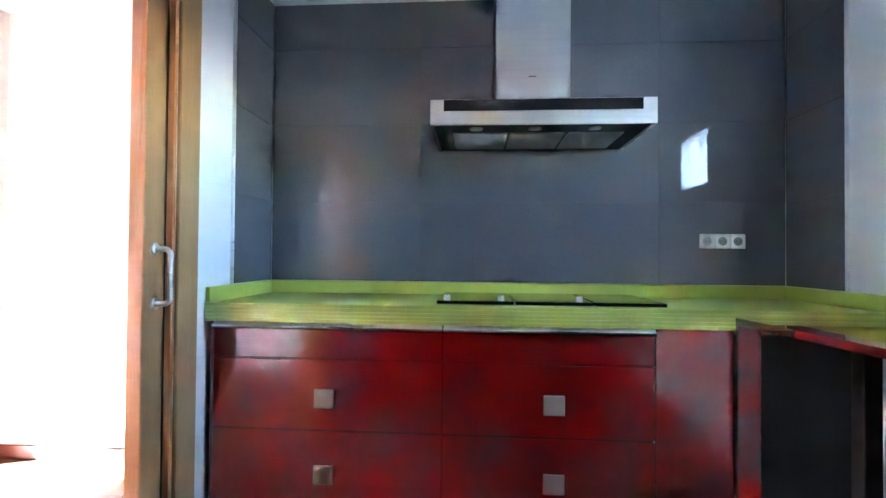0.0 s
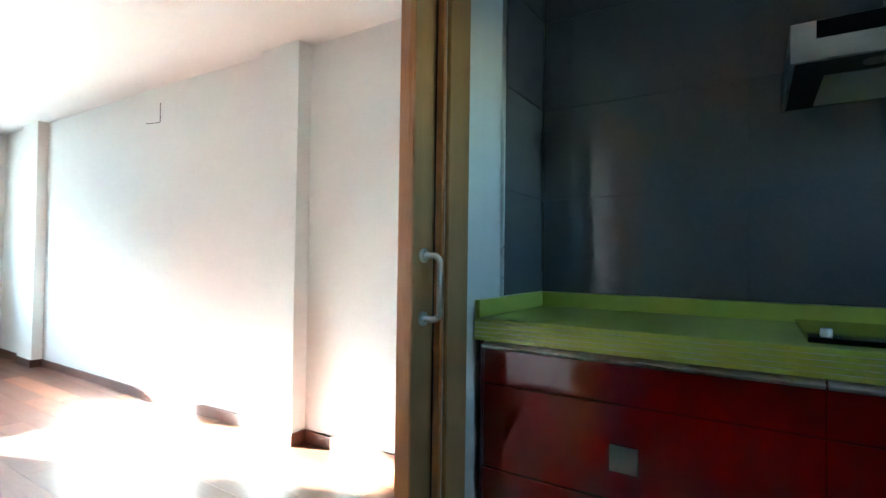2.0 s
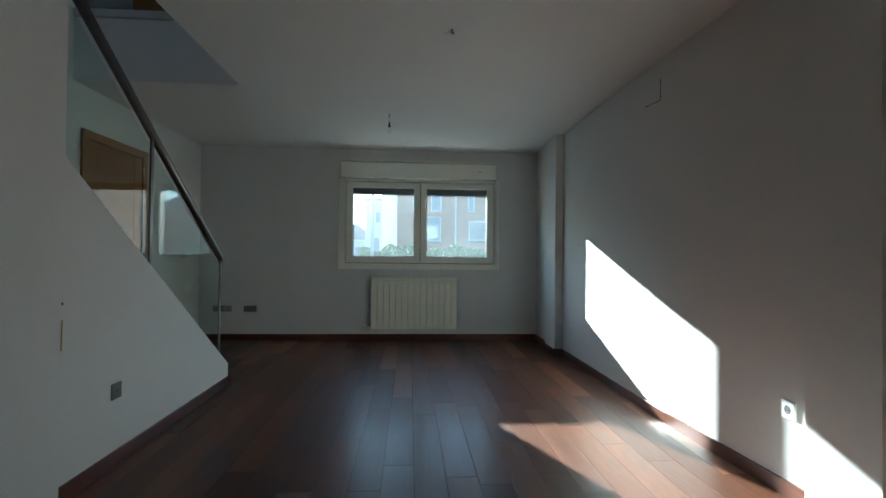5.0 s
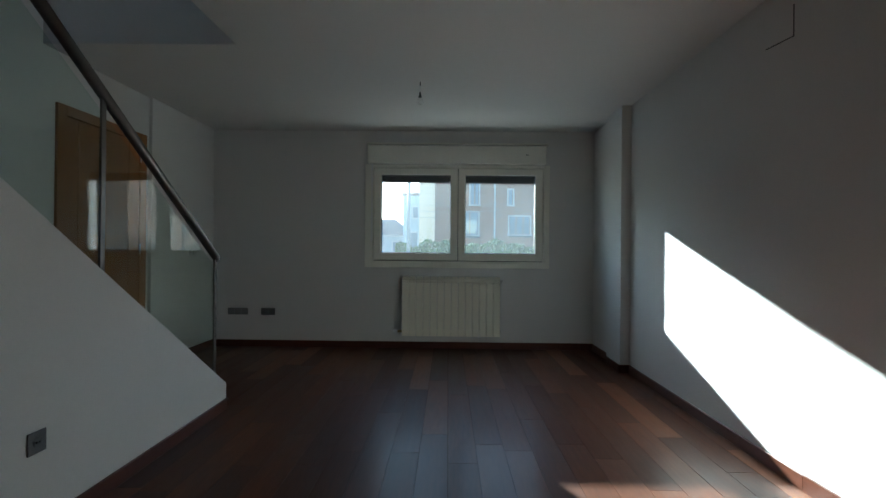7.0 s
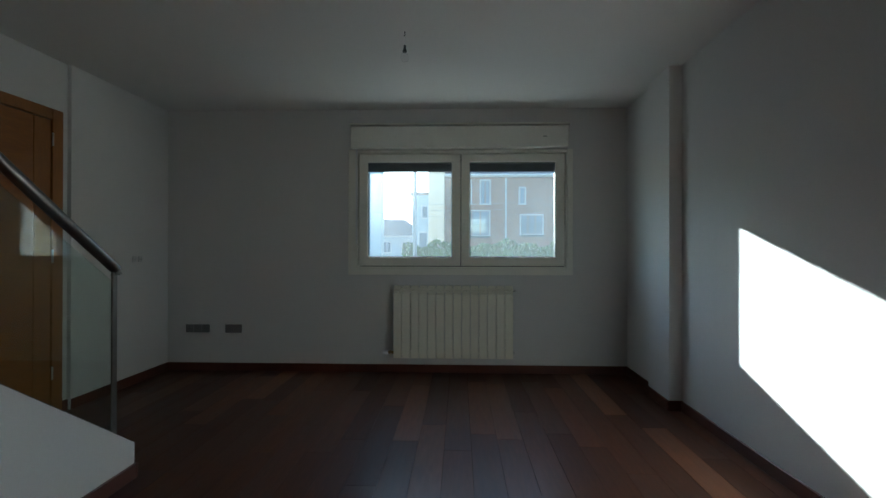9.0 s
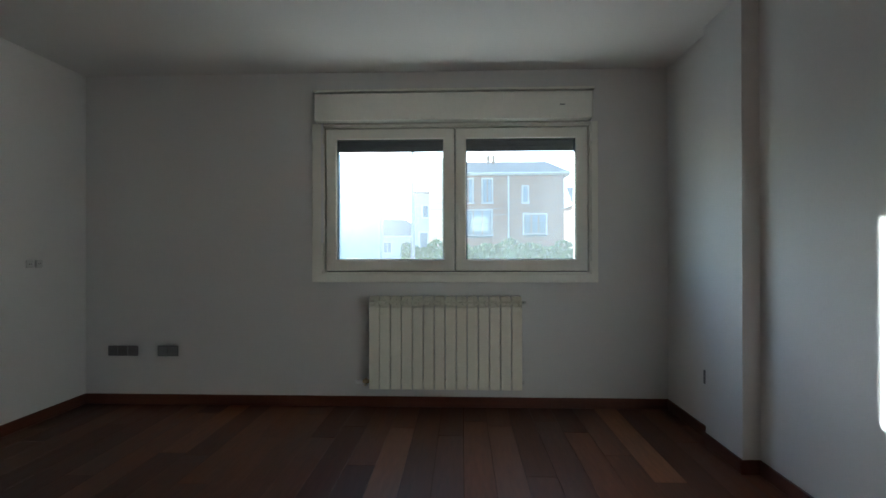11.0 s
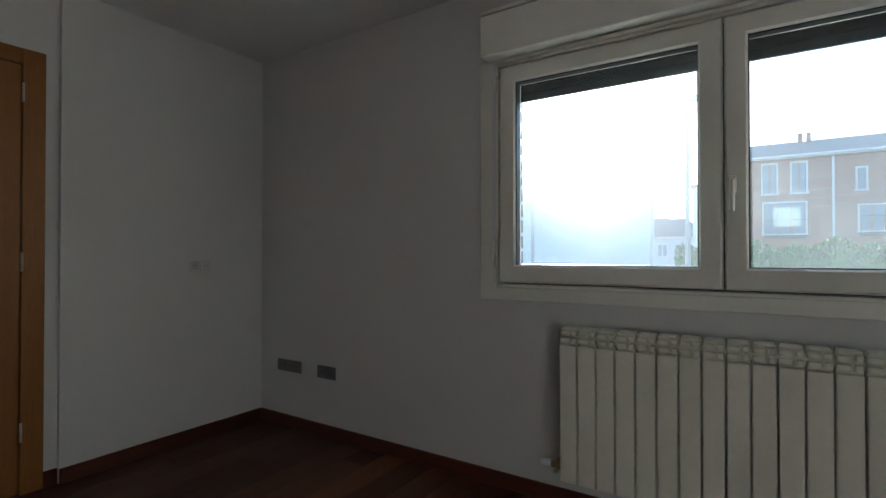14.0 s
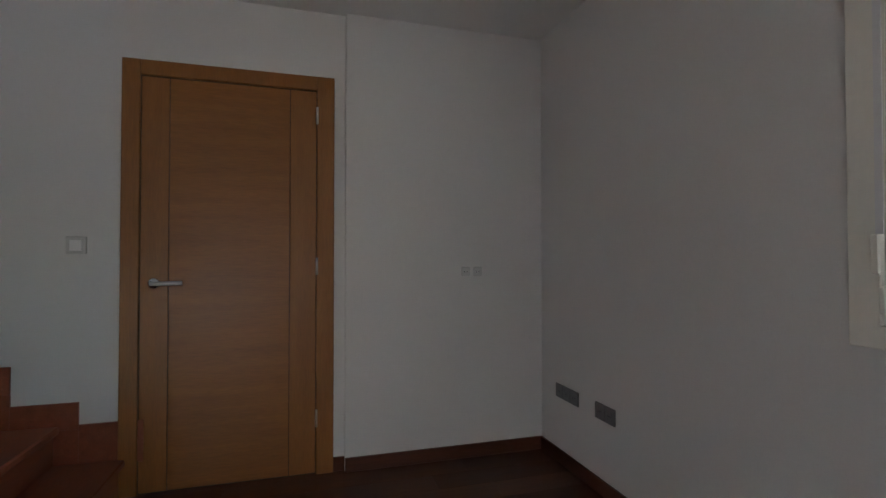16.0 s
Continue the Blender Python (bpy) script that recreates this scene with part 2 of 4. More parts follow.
def box(bm, x0, x1, y0, y1, z0, z1, bev=0.0, seg=1):
    x0, x1, y0, y1, z0, z1 = min(x0, x1), max(x0, x1), min(y0, y1), max(y0, y1), min(z0, z1), max(z0, z1)
    m = Matrix.Translation(((x0 + x1) / 2, (y0 + y1) / 2, (z0 + z1) / 2)) @ Matrix.Diagonal((x1 - x0, y1 - y0, z1 - z0, 1))
    vs = bmesh.ops.create_cube(bm, size=1, matrix=m)["verts"]
    if bev:
        es = list({e for v in vs for e in v.link_edges})
        bmesh.ops.bevel(bm, geom=es, offset=bev, segments=seg, affect="EDGES", profile=0.5)
    return bm


def boxes(*args):
    bm = bmesh.new()
    for a in args:
        box(bm, *a)
    return bm


def ring(bm, x0, x1, outer, inner, bev=0.0):
    """A mitred frame in a wall that faces along x: outer and inner are (y0, y1, z0, z1)."""
    def corners(r, x):
        return [bm.verts.new((x, y, z)) for y, z in ((r[0], r[2]), (r[1], r[2]), (r[1], r[3]), (r[0], r[3]))]
    ob, ib = corners(outer, x0), corners(inner, x0)
    of, fi = corners([outer[0] + bev, outer[1] - bev, outer[2] + bev, outer[3] - bev], x1), corners([inner[0] - bev, inner[1] + bev, inner[2] - bev, inner[3] + bev], x1)
    om, im = corners(outer, x1 - bev), corners(inner, x1 - bev)
    for p, q in ((ob, ib), (ob, om), (om, of), (of, fi), (fi, im), (im, ib)):
        for i in range(4):
            j = (i + 1) % 4
            bm.faces.new((p[i], p[j], q[j], q[i]))
    bmesh.ops.recalc_face_normals(bm, faces=bm.faces)
    return bm


def prism(bm, pts, axis, a, b):
    """A flat outline pushed along one axis; pts are the other two coordinates in order."""
    def at(p, v):
        return {"x": (v, p[0], p[1]), "y": (p[0], v, p[1]), "z": (p[0], p[1], v)}[axis]
    lo, hi = [bm.verts.new(at(p, a)) for p in pts], [bm.verts.new(at(p, b)) for p in pts]
    bm.faces.new(lo)
    bm.faces.new(hi[::-1])
    for i in range(len(pts)):
        j = (i + 1) % len(pts)
        bm.faces.new((lo[j], lo[i], hi[i], hi[j]))
    bmesh.ops.recalc_face_normals(bm, faces=bm.faces)
    return bm


def tube(bm, path, r, seg=10):
    pts = [Vector(p) for p in path]
    rings = []
    up = Vector((0.31, 0.17, 0.93))
    for i, p in enumerate(pts):
        d = (pts[min(i + 1, len(pts) - 1)] - pts[max(i - 1, 0)]).normalized()
        u = d.cross(up).normalized()
        v = d.cross(u)
        rings.append([bm.verts.new(p + r * (math.cos(a) * u + math.sin(a) * v)) for a in [k * math.tau / seg for k in range(seg)]])
    for a, b in zip(rings, rings[1:]):
        for k in range(seg):
            f = bm.faces.new((a[k], a[(k + 1) % seg], b[(k + 1) % seg], b[k]))
            f.smooth = True
    bm.faces.new(rings[0][::-1])
    bm.faces.new(rings[-1])
    return bm


def lathe(bm, c, profile, axis="z", seg=16):
    """Profile of (radius, height) pairs turned round an axis through c."""
    rings = []
    for r, h in profile:
        ring = []
        for k in range(seg):
            a = k * math.tau / seg
            u, v = r * math.cos(a), r * math.sin(a)
            ring.append(bm.verts.new(Vector(c) + Vector({"z": (u, v, h), "x": (h, u, v), "y": (u, h, v)}[axis])))
        rings.append(ring)
    for a, b in zip(rings, rings[1:]):
        for k in range(seg):
            f = bm.faces.new((a[k], a[(k + 1) % seg], b[(k + 1) % seg], b[k]))
            f.smooth = True
    bm.faces.new(rings[0][::-1])
    bm.faces.new(rings[-1])
    bmesh.ops.recalc_face_normals(bm, faces=bm.faces)
    return bm


def thing(name, at, label="", category="", group="", kind=""):
    ob = new(name)
    ob.location = Vector(at) - Vector((0, 0, DROP))
    ob.empty_display_size = 0.05
    ORIGIN[ob.name] = Vector(at)
    return tagged(ob, label, category, group, kind)


def part(name, bm, material, parent, label=""):
    """Links a bmesh, given in world coordinates, as one mesh under a thing or a part."""
    o = ORIGIN[parent.name]
    bmesh.ops.translate(bm, verts=bm.verts, vec=-o)
    me = bpy.data.meshes.new(name)
    bm.to_mesh(me)
    bm.free()
    me.materials.append(material)
    ob = new(name, me)
    ob.parent = parent
    ORIGIN[ob.name] = o
    return tagged(ob, label)


def solid(name, bm, material, label, category, kind="", group=""):
    """A thing of a single mesh, with its origin at its base."""
    xs, ys, zs = zip(*[v.co for v in bm.verts])
    o = Vector(((min(xs) + max(xs)) / 2, (min(ys) + max(ys)) / 2, min(zs)))
    bmesh.ops.translate(bm, verts=bm.verts, vec=-o)
    me = bpy.data.meshes.new(name)
    bm.to_mesh(me)
    bm.free()
    me.materials.append(material)
    ob = new(name, me)
    ob.location = o
    ORIGIN[ob.name] = o
    return tagged(ob, label, category, group, kind)


# ---- plan ----
H = 2.46                      # ceiling
XW = -7.15                    # window wall
YR, YE, YL = 2.905, 2.998, -1.48  # side walls
YP = 2.893                    # front of the shallow pillar
YB, XR, YK = 2.955, 1.706, -4.2  # kitchen back wall, right wall, rear wall
XD0, XD1 = -1.02, -0.875      # wall between living room and kitchen
YJ0, YJ1 = 0.82, 2.15         # its opening
S = "structure"

# ---- setting ----
solid("subfloor", boxes((XW - 0.3, XD1, YL - 0.3, 3.3, -0.25, -0.005)), M_SUB, "dark base under the wooden floor planks", "floor", S)
# the kitchen floor is out of view and dark so that it reflects little light
solid("kitchen_floor", boxes((XD1, XR + 0.3, YK - 0.3, 3.3, -0.25, -0.02)), M_TILEF, "unseen dark brown tiled kitchen floor", "floor", S)
WY0, WY1, WZ0, WZ1 = 0.36, 2.318, 0.965, 2.10
solid("wall_west", boxes((XW - 0.28, XW, YL - 0.3, WY0, 0, H), (XW - 0.28, XW, WY1, 3.3, 0, H), (XW - 0.28, XW, WY0, WY1, 0, WZ0), (XW - 0.28, XW, WY0, WY1, WZ1, H)),
      M_WALL, "white painted wall with the window opening", "wall", S)
solid("wall_north", prism(bmesh.new(), [(XW, YR), (-3.9, YR), (-2.6, YR + 0.0576), (-2.6, YE), (XD0, YE), (XD0, 3.3), (XW, 3.3)], "z", 0, H), M_WALL, "white painted long wall", "wall", S)
solid("wall_north_recess", boxes((XW, -6.5, 2.868, YR, 0, H)), M_WALL, "white painted wall beside the window", "wall", S)
solid("pillar_1", boxes((-6.5, -6.12, 2.815, YR, 0, H)), M_WALL, "white painted pillar standing out of the wall", "pillar", S)
solid("pillar_2", boxes((-2.755, -2.41, YP, YE, 0, H)), M_WALL, "white painted shallow pillar", "pillar", S)
solid("wall_south", boxes((XW, XD0, YL - 0.3, YL, 0, 5.4)), M_WALL, "white painted wall by the stairs", "wall", S)
solid("wall_south_corner", boxes((XW, -5.985, YL, YL + 0.03, 0, H)), M_WALL, "white painted corner wall", "wall", S)
solid("stair_wall", boxes((-2.85, XD0, -0.42, -0.2, 0, H)), M_WALL, "white painted wall closing the stairs", "wall", S)
# wall with the sliding door, hollow for the door leaf
solid("wall_east", boxes((XD0, XD1, YL - 0.3, YJ0, -0.03, H), (XD0, XD1, YJ0, YJ1, 2.08, H), (XD0, -0.968, YJ1, 3.3, -0.03, H), (-0.902, XD1, YJ1, 3.3, -0.03, H), (-0.968, -0.902, YJ1, 3.3, 2.08, H), (-0.968, -0.902, 3.2, 3.3, -0.03, 2.08)),
      M_WALL, "white painted wall with the sliding door opening", "wall", S)
# unseen wall, given dark tile to keep bounce light out of the kitchen
solid("kitchen_wall_west", boxes((XD0, XD1, YK - 0.28, YL - 0.3, -0.03, H)), M_TILE, "unseen kitchen wall in dark tile that cuts the bounce light", "wall", S)
solid("kitchen_wall_north", boxes((XD1, XR + 0.3, YB, 3.3, -0.03, H)), M_WALL, "kitchen wall behind the hob", "wall", S)
KY0, KY1, KZ0, KZ1 = 1.60, 2.10, 1.60, 2.04
solid("kitchen_wall_east", boxes((XR, XR + 0.28, YK, KY0, -0.03, H), (XR, XR + 0.28, KY1, YB, -0.03, H), (XR, XR + 0.28, KY0, KY1, -0.03, KZ0), (XR, XR + 0.28, KY0, KY1, KZ1, H)),
      M_WALL, "white kitchen wall with a window", "wall", S)
# unseen rear wall, set far back and dark for less bounce light
solid("kitchen_wall_south", boxes((XD1, XR + 0.28, YK - 0.28, YK, -0.03, H)), M_TILE, "unseen kitchen wall in dark tile that cuts the bounce light", "wall", S)
HX, HY = -4.82, -0.19         # stairwell edges
solid("ceiling", boxes((XW, XD0, HY, 3.3, H, H + 0.5), (XW, HX, YL, HY, H, H + 0.5), (XD0, XR + 0.28, YK, 3.3, H, H + 0.5)), M_CEIL, "white painted ceiling with a stairwell opening", "ceiling", S)
solid("upper_wall", boxes((XW - 0.28, XR, HY + 0.6, HY + 0.8, 2.96, 5.4), (-5.75, -5.6, YL, HY + 0.6, 2.96, 5.4), (XD0, XD0 + 0.2, YL, HY + 0.6, 2.96, 5.4)), M_WALL, "white painted walls of the upper landing", "wall", S)
# unseen ceiling; its opening is added to let sky light onto the landing
solid("upper_ceiling", boxes((XW, -3.6, YL - 0.3, HY + 0.8, 5.4, 5.6), (-2.6, XR, YL - 0.3, HY + 0.8, 5.4, 5.6), (-3.6, -2.6, YL - 0.3, YL + 0.45, 5.4, 5.6), (-3.6, -2.6, HY - 0.3, HY + 0.8, 5.4, 5.6)), M_CEIL, "white ceiling over the stairs with an added opening for light", "ceiling", S)
solid("upper_nosing", boxes((HX - 0.10, HX + 0.02, YL, HY, 2.96, 3.03, 0.006)), M_LSOCK, "grey edge strip of the upper landing", "trim", S)


def baseboard(name, *runs):
    bm = bmesh.new()
    for x0, x1, y0, y1 in runs:
        box(bm, x0, x1, y0, y1, 0.0, 0.075, 0.003)
    return solid(name, bm, M_BASE, "dark reddish wooden baseboard", "baseboard", S)


T = 0.013
baseboard("baseboard_west", (XW, XW + T, YL + 0.03, 2.868))
baseboard("baseboard_north", (XW + T, -6.5, 2.868 - T, 2.868), (-6.5, -6.12, 2.815 - T, 2.815), (-6.12, -6.12 + T, 2.815 - T, YR), (-6.12 + T, -3.9, YR - T, YR), (-2.755, -2.41, YP - T, YP), (-2.41, -2.41 + T, YP - T, YE), (-2.41 + T, XD0, YE - T, YE))
solid("baseboard_north_slant", prism(bmesh.new(), [(-3.9, YR - T), (-2.755, YR + 0.0507 - T), (-2.755, YR + 0.0507), (-3.9, YR)], "z", 0, 0.075), M_BASE, "dark reddish wooden baseboard", "baseboard", S)
baseboard("baseboard_south", (XW + T, -5.985, YL + 0.03, YL + 0.03 + T), (-5.985, -5.925, YL, YL + T))
baseboard("baseboard_stair", (-4.98, -2.85, -0.303, -0.303 + T), (-4.98 - T, -4.98, -0.40, -0.303 + T), (-2.85 - T, -2.85, -0.29, -0.2), (-2.85, XD0, -0.2, -0.2 + T))

# ---- window ----


def sash(win, y0, y1, gy0, gy1, lever):
    z0, z1, gz0, gz1, x0, x1 = 0.994, 2.042, 1.079, 1.961, XW - 0.06, XW + 0.012
    fr = part("sash", ring(bmesh.new(), x0, x1, (y0, y1, z0, z1), (gy0, gy1, gz0, gz1), 0.008), M_PVC, win)
    part("gasket", boxes((x0 + 0.02, x1 - 0.010, gy0, gy0 + 0.005, gz0, gz1), (x0 + 0.02, x1 - 0.012, gy1 - 0.004, gy1, gz0, gz1), (x0 + 0.02, x1 - 0.012, gy0, gy1, gz0, gz0 + 0.005), (x0 + 0.02, x1 - 0.012, gy0, gy1, gz1 - 0.005, gz1)), M_DARK, fr, "thin black rubber gasket")
    pane = part("pane", boxes((XW - 0.035, XW - 0.031, gy0, gy1, gz0, gz1)), M_GLASS, fr, "dusty clear glass pane")
    pane.visible_shadow = False
    if lever:
        bm = box(bmesh.new(), x1, x1 + 0.012, y0 + 0.012, y0 + 0.04, 1.36, 1.43, 0.004)
        box(bm, x1 + 0.012, x1 + 0.045, y0 + 0.02, y0 + 0.032, 1.40, 1.412, 0.003)
        box(bm, x1 + 0.033, x1 + 0.048, y0 + 0.016, y0 + 0.036, 1.29, 1.415, 0.005)
        part("window_handle", bm, M_PVC, fr)


win = thing("window_1", (XW, 1.34, 0.9), "white plastic double window with a roller shutter box", "window", kind=S)
part("window_trim", ring(bmesh.new(), XW, XW + 0.022, (0.283, 2.367, 0.912, 2.078), (0.36, 2.316, 0.972, 2.06), 0.003), M_PVC, win)
part("window_frame", boxes((XW - 0.075, XW + 0.008, 0.36, 0.374, 0.97, 2.078), (XW - 0.075, XW + 0.008, 2.304, 2.318, 0.97, 2.078), (XW - 0.075, XW + 0.007, 0.374, 2.304, 0.972, 0.986), (XW - 0.075, XW + 0.007, 0.374, 2.304, 2.049, 2.078)), M_PVC, win)
part("rebate", boxes((XW - 0.09, XW - 0.0755, 0.362, 0.42, 0.968, 2.09), (XW - 0.09, XW - 0.0755, 2.26, 2.316, 0.968, 2.09), (XW - 0.09, XW - 0.0755, 0.42, 2.26, 0.968, 1.03), (XW - 0.09, XW - 0.0755, 0.42, 2.26, 2.0, 2.09), (XW - 0.09, XW - 0.0755, 1.30, 1.37, 1.03, 2.0)), M_PVC, win)
sash(win, 0.381, 1.332, 0.466, 1.249, False)
sash(win, 1.338, 2.297, 1.417, 2.207, True)
# dark strips paint in the shade of the gaps between sashes and frame
part("seal", boxes((XW - 0.0745, XW - 0.061, 0.3745, 0.40, 0.987, 2.048), (XW - 0.0745, XW - 0.061, 2.28, 2.3035, 0.987, 2.048), (XW - 0.0745, XW - 0.061, 0.40, 2.28, 0.987, 1.02), (XW - 0.0745, XW - 0.061, 0.40, 2.28, 2.02, 2.048), (XW - 0.0745, XW - 0.061, 1.322, 1.348, 1.02, 2.02)), M_DARK, win, "dark strip standing in for the shaded gaps round the sashes")
part("shutter_box", boxes((XW, XW + 0.085, 0.317, 2.314, 2.084, 2.280, 0.004)), M_PVC, win)
part("scratch", boxes((XW + 0.0845, XW + 0.0862, 2.082, 2.118, 2.179, 2.185)), M_DARK, win, "small dark scratch")
part("curtain_rail", boxes((XW, XW + 0.06, 0.305, 2.335, 2.300, 2.318, 0.003)), M_PVC, win)
bm = bmesh.new()
box(bm, XW - 0.106, XW - 0.101, 0.40, 2.29, 1.892, 2.098)
for i in range(5):
    box(bm, XW - 0.110, XW - 0.096, 0.40, 2.29, 1.890 + i * 0.041, 1.9305 + i * 0.041, 0.002)
part("roller_shutter", bm, M_SHUT, win, "dark roller shutter almost fully raised")
part("shutter_guide", boxes((XW - 0.17, XW - 0.112, 0.362, 0.414, 0.97, 2.098), (XW - 0.17, XW - 0.112, 2.276, 2.316, 0.97, 2.098)), M_DARK, win)
for i in range(12):
    part("guide_clip", boxes((XW - 0.166, XW - 0.118, 0.4145, 0.432, 1.0 + i * 0.08, 1.066 + i * 0.08, 0.002)), M_DARK, win)
part("outer_sill", boxes((XW - 0.32, XW - 0.092, 0.36, 2.318, 0.945, 0.962)), M_TAN, win)
for y in (0.367, 2.309):
    part("hinge", boxes((XW + 0.012, XW + 0.03, y - 0.008, y + 0.008, 1.0, 1.07, 0.004)), M_PVC, win)
    part("hinge", boxes((XW + 0.012, XW + 0.03, y - 0.008, y + 0.008, 1.93, 2.0, 0.004)), M_PVC, win)
part("shutter_strap", boxes((XW + 0.0225, XW + 0.026, 0.352, 0.37, 1.20, 2.08)), M_WSOCK, win)
part("strap_holder", boxes((XW + 0.0225, XW + 0.045, 0.35, 0.372, 1.10, 1.20, 0.004)), M_PVC, win)

# ---- radiator ----


def radiator():
    r = thing("radiator", (-7.08, 1.265, 0.15), "cream enamelled aluminium radiator of fourteen ribs under the window", "radiator")
    w, y0 = 0.0782, 0.718
    for i in range(14):
        y = y0 + i * w
        bm = box(bmesh.new(), -7.052, -7.038, y + 0.0026, y + w - 0.0026, 0.153, 0.742, 0.005, 2)
        box(bm, -7.115, -7.062, y + 0.0035, y + w - 0.0035, 0.17, 0.70, 0.004)
        box(bm, -7.063, -7.051, y + 0.030, y + w - 0.030, 0.17, 0.74)
        box(bm, -7.060, -7.040, y + 0.0035, y + 0.046, 0.749, 0.772, 0.007, 2)
        box(bm, -7.064, -7.044, y + 0.052, y + w - 0.0035, 0.746, 0.772, 0.004)
        box(bm, -7.064, -7.042, y + 0.0035, y + 0.046, 0.780, 0.800, 0.007, 2)
        box(bm, -7.066, -7.046, y + 0.052, y + w - 0.0035, 0.780, 0.803, 0.004)
        box(bm, -7.118, -7.046, y + 0.006, y + w - 0.006, 0.806, 0.815, 0.004, 2)
        box(bm, -7.116, -7.070, y + 0.004, y + w - 0.004, 0.70, 0.806, 0.002)
        part("rib", bm, M_RAD, r)
    part("header_pipe", tube(tube(bmesh.new(), [(-7.085, y0, 0.20), (-7.085, y0 + 14 * w, 0.20)], 0.022), [(-7.085, y0, 0.77), (-7.085, y0 + 14 * w, 0.77)], 0.022), M_RAD, r)
    part("supply_pipe", tube(bmesh.new(), [(-7.085, y0 - 0.035, 0.19), (-7.085, y0 - 0.035, 0.17), (-7.15, y0 - 0.035, 0.165)], 0.009, 8), M_RAD, r)
    v = part("valve", tube(tube(bmesh.new(), [(-7.085, y0, 0.20), (-7.085, y0 - 0.05, 0.20)], 0.014), [(-7.085, y0 - 0.04, 0.20), (-7.15, y0 - 0.04, 0.20)], 0.009), M_BRASS, r, "brass radiator valve")
    part("valve_cap", lathe(bmesh.new(), (-7.085, y0 - 0.10, 0.20), [(0.012, 0), (0.018, 0.006), (0.018, 0.045), (0.014, 0.05)], "y", 12), M_WSOCK, v, "white plastic cap")
    part("bleed_valve", tube(bmesh.new(), [(-7.085, y0 + 14 * w, 0.77), (-7.085, y0 + 14 * w + 0.03, 0.77)], 0.010), M_STEEL, r)
    part("plug", lathe(bmesh.new(), (-7.085, y0 + 14 * w, 0.20), [(0.013, 0), (0.013, 0.012), (0.008, 0.016)], "y", 12), M_STEEL, r)
    for yb in (0.95, 1.55):
        part("bracket", boxes((-7.15, -7.112, yb, yb + 0.02, 0.74, 0.78)), M_RAD, r)


radiator()

# ---- inner door ----


def inner_door():
    d = thing("door_1", (-5.42, YL, 0), "closed varnished oak door with crosswise grain and a steel lever", "door", kind=S)
    part("door_frame", boxes((-5.925, -5.835, YL, YL + 0.022, 0, 2.105, 0.003), (-5.005, -4.925, YL, YL + 0.022, 0, 2.105, 0.003), (-5.835, -5.005, YL, YL + 0.0205, 2.03, 2.105, 0.003)), M_DOOR, d)
    part("backing", boxes((-5.836, -5.004, YL, YL + 0.004, 0.0, 2.032)), M_WENGE, d)
    part("stile", boxes((-5.832, -5.700, YL, YL + 0.010, 0.006, 2.026, 0.002)), M_DOOR, d)
    part("stile", boxes((-5.130, -5.008, YL, YL + 0.010, 0.006, 2.026, 0.002)), M_DOOR, d)
    part("panel", boxes((-5.697, -5.133, YL, YL + 0.009, 0.006, 2.026, 0.002)), M_DOORH, d)
    h = part("door_handle", lathe(bmesh.new(), (-5.068, YL + 0.010, 1.015), [(0.026, 0), (0.026, 0.008), (0.022, 0.011), (0.010, 0.012), (0.010, 0.045)], "y", 20), M_CHROME, d, "steel lever handle")
    part("lever", tube(bmesh.new(), [(-5.060, YL + 0.052, 1.015), (-5.10, YL + 0.054, 1.015), (-5.20, YL + 0.052, 1.017)], 0.010), M_STEEL, h)
    for z in (0.25, 1.05, 1.85):
        part("hinge", tube(bmesh.new(), [(-5.836, YL + 0.022, z), (-5.836, YL + 0.022, z + 0.09)], 0.006, 8), M_STEEL, d)


inner_door()

# ---- stairs ----
RISE, GO, X0 = 0.18, 0.268, -4.93


def stairs():
    st = thing("staircase", (-3.0, -0.9, 0), "reddish wooden staircase beside a white parapet wall", "stairs", kind=S)
    for i in range(13):
        x, z = X0 + i * GO, (i + 1) * RISE
        part("tread", boxes((x - 0.025, x + GO + 0.02, YL + 0.001, -0.40, z - 0.035, z, 0.006)), M_STEP, st)
        part("riser", boxes((x, x + 0.018, YL + 0.001, -0.40, z - RISE, z - 0.036)), M_STEP, st)
        part("skirting", boxes((x - 0.10, x + GO - 0.10, YL, YL + T, z - 0.02, z + (0.105 if i else 0.18), 0.002)), M_STEP, st)
        if i:
            part("skirting", boxes((x - 0.10, x - 0.001, YL, YL + T - 0.001, z - RISE, z - 0.02)), M_STEP, st)
    sl = 0.675
    pts = [(-4.98, 0), (-4.98, 0.176), (-2.85, 0.176 + 2.13 * sl), (-2.85, 0)]
    part("parapet", prism(bmesh.new(), pts, "y", -0.40, -0.303), M_WALL, st, "white plastered sloping parapet")


stairs()


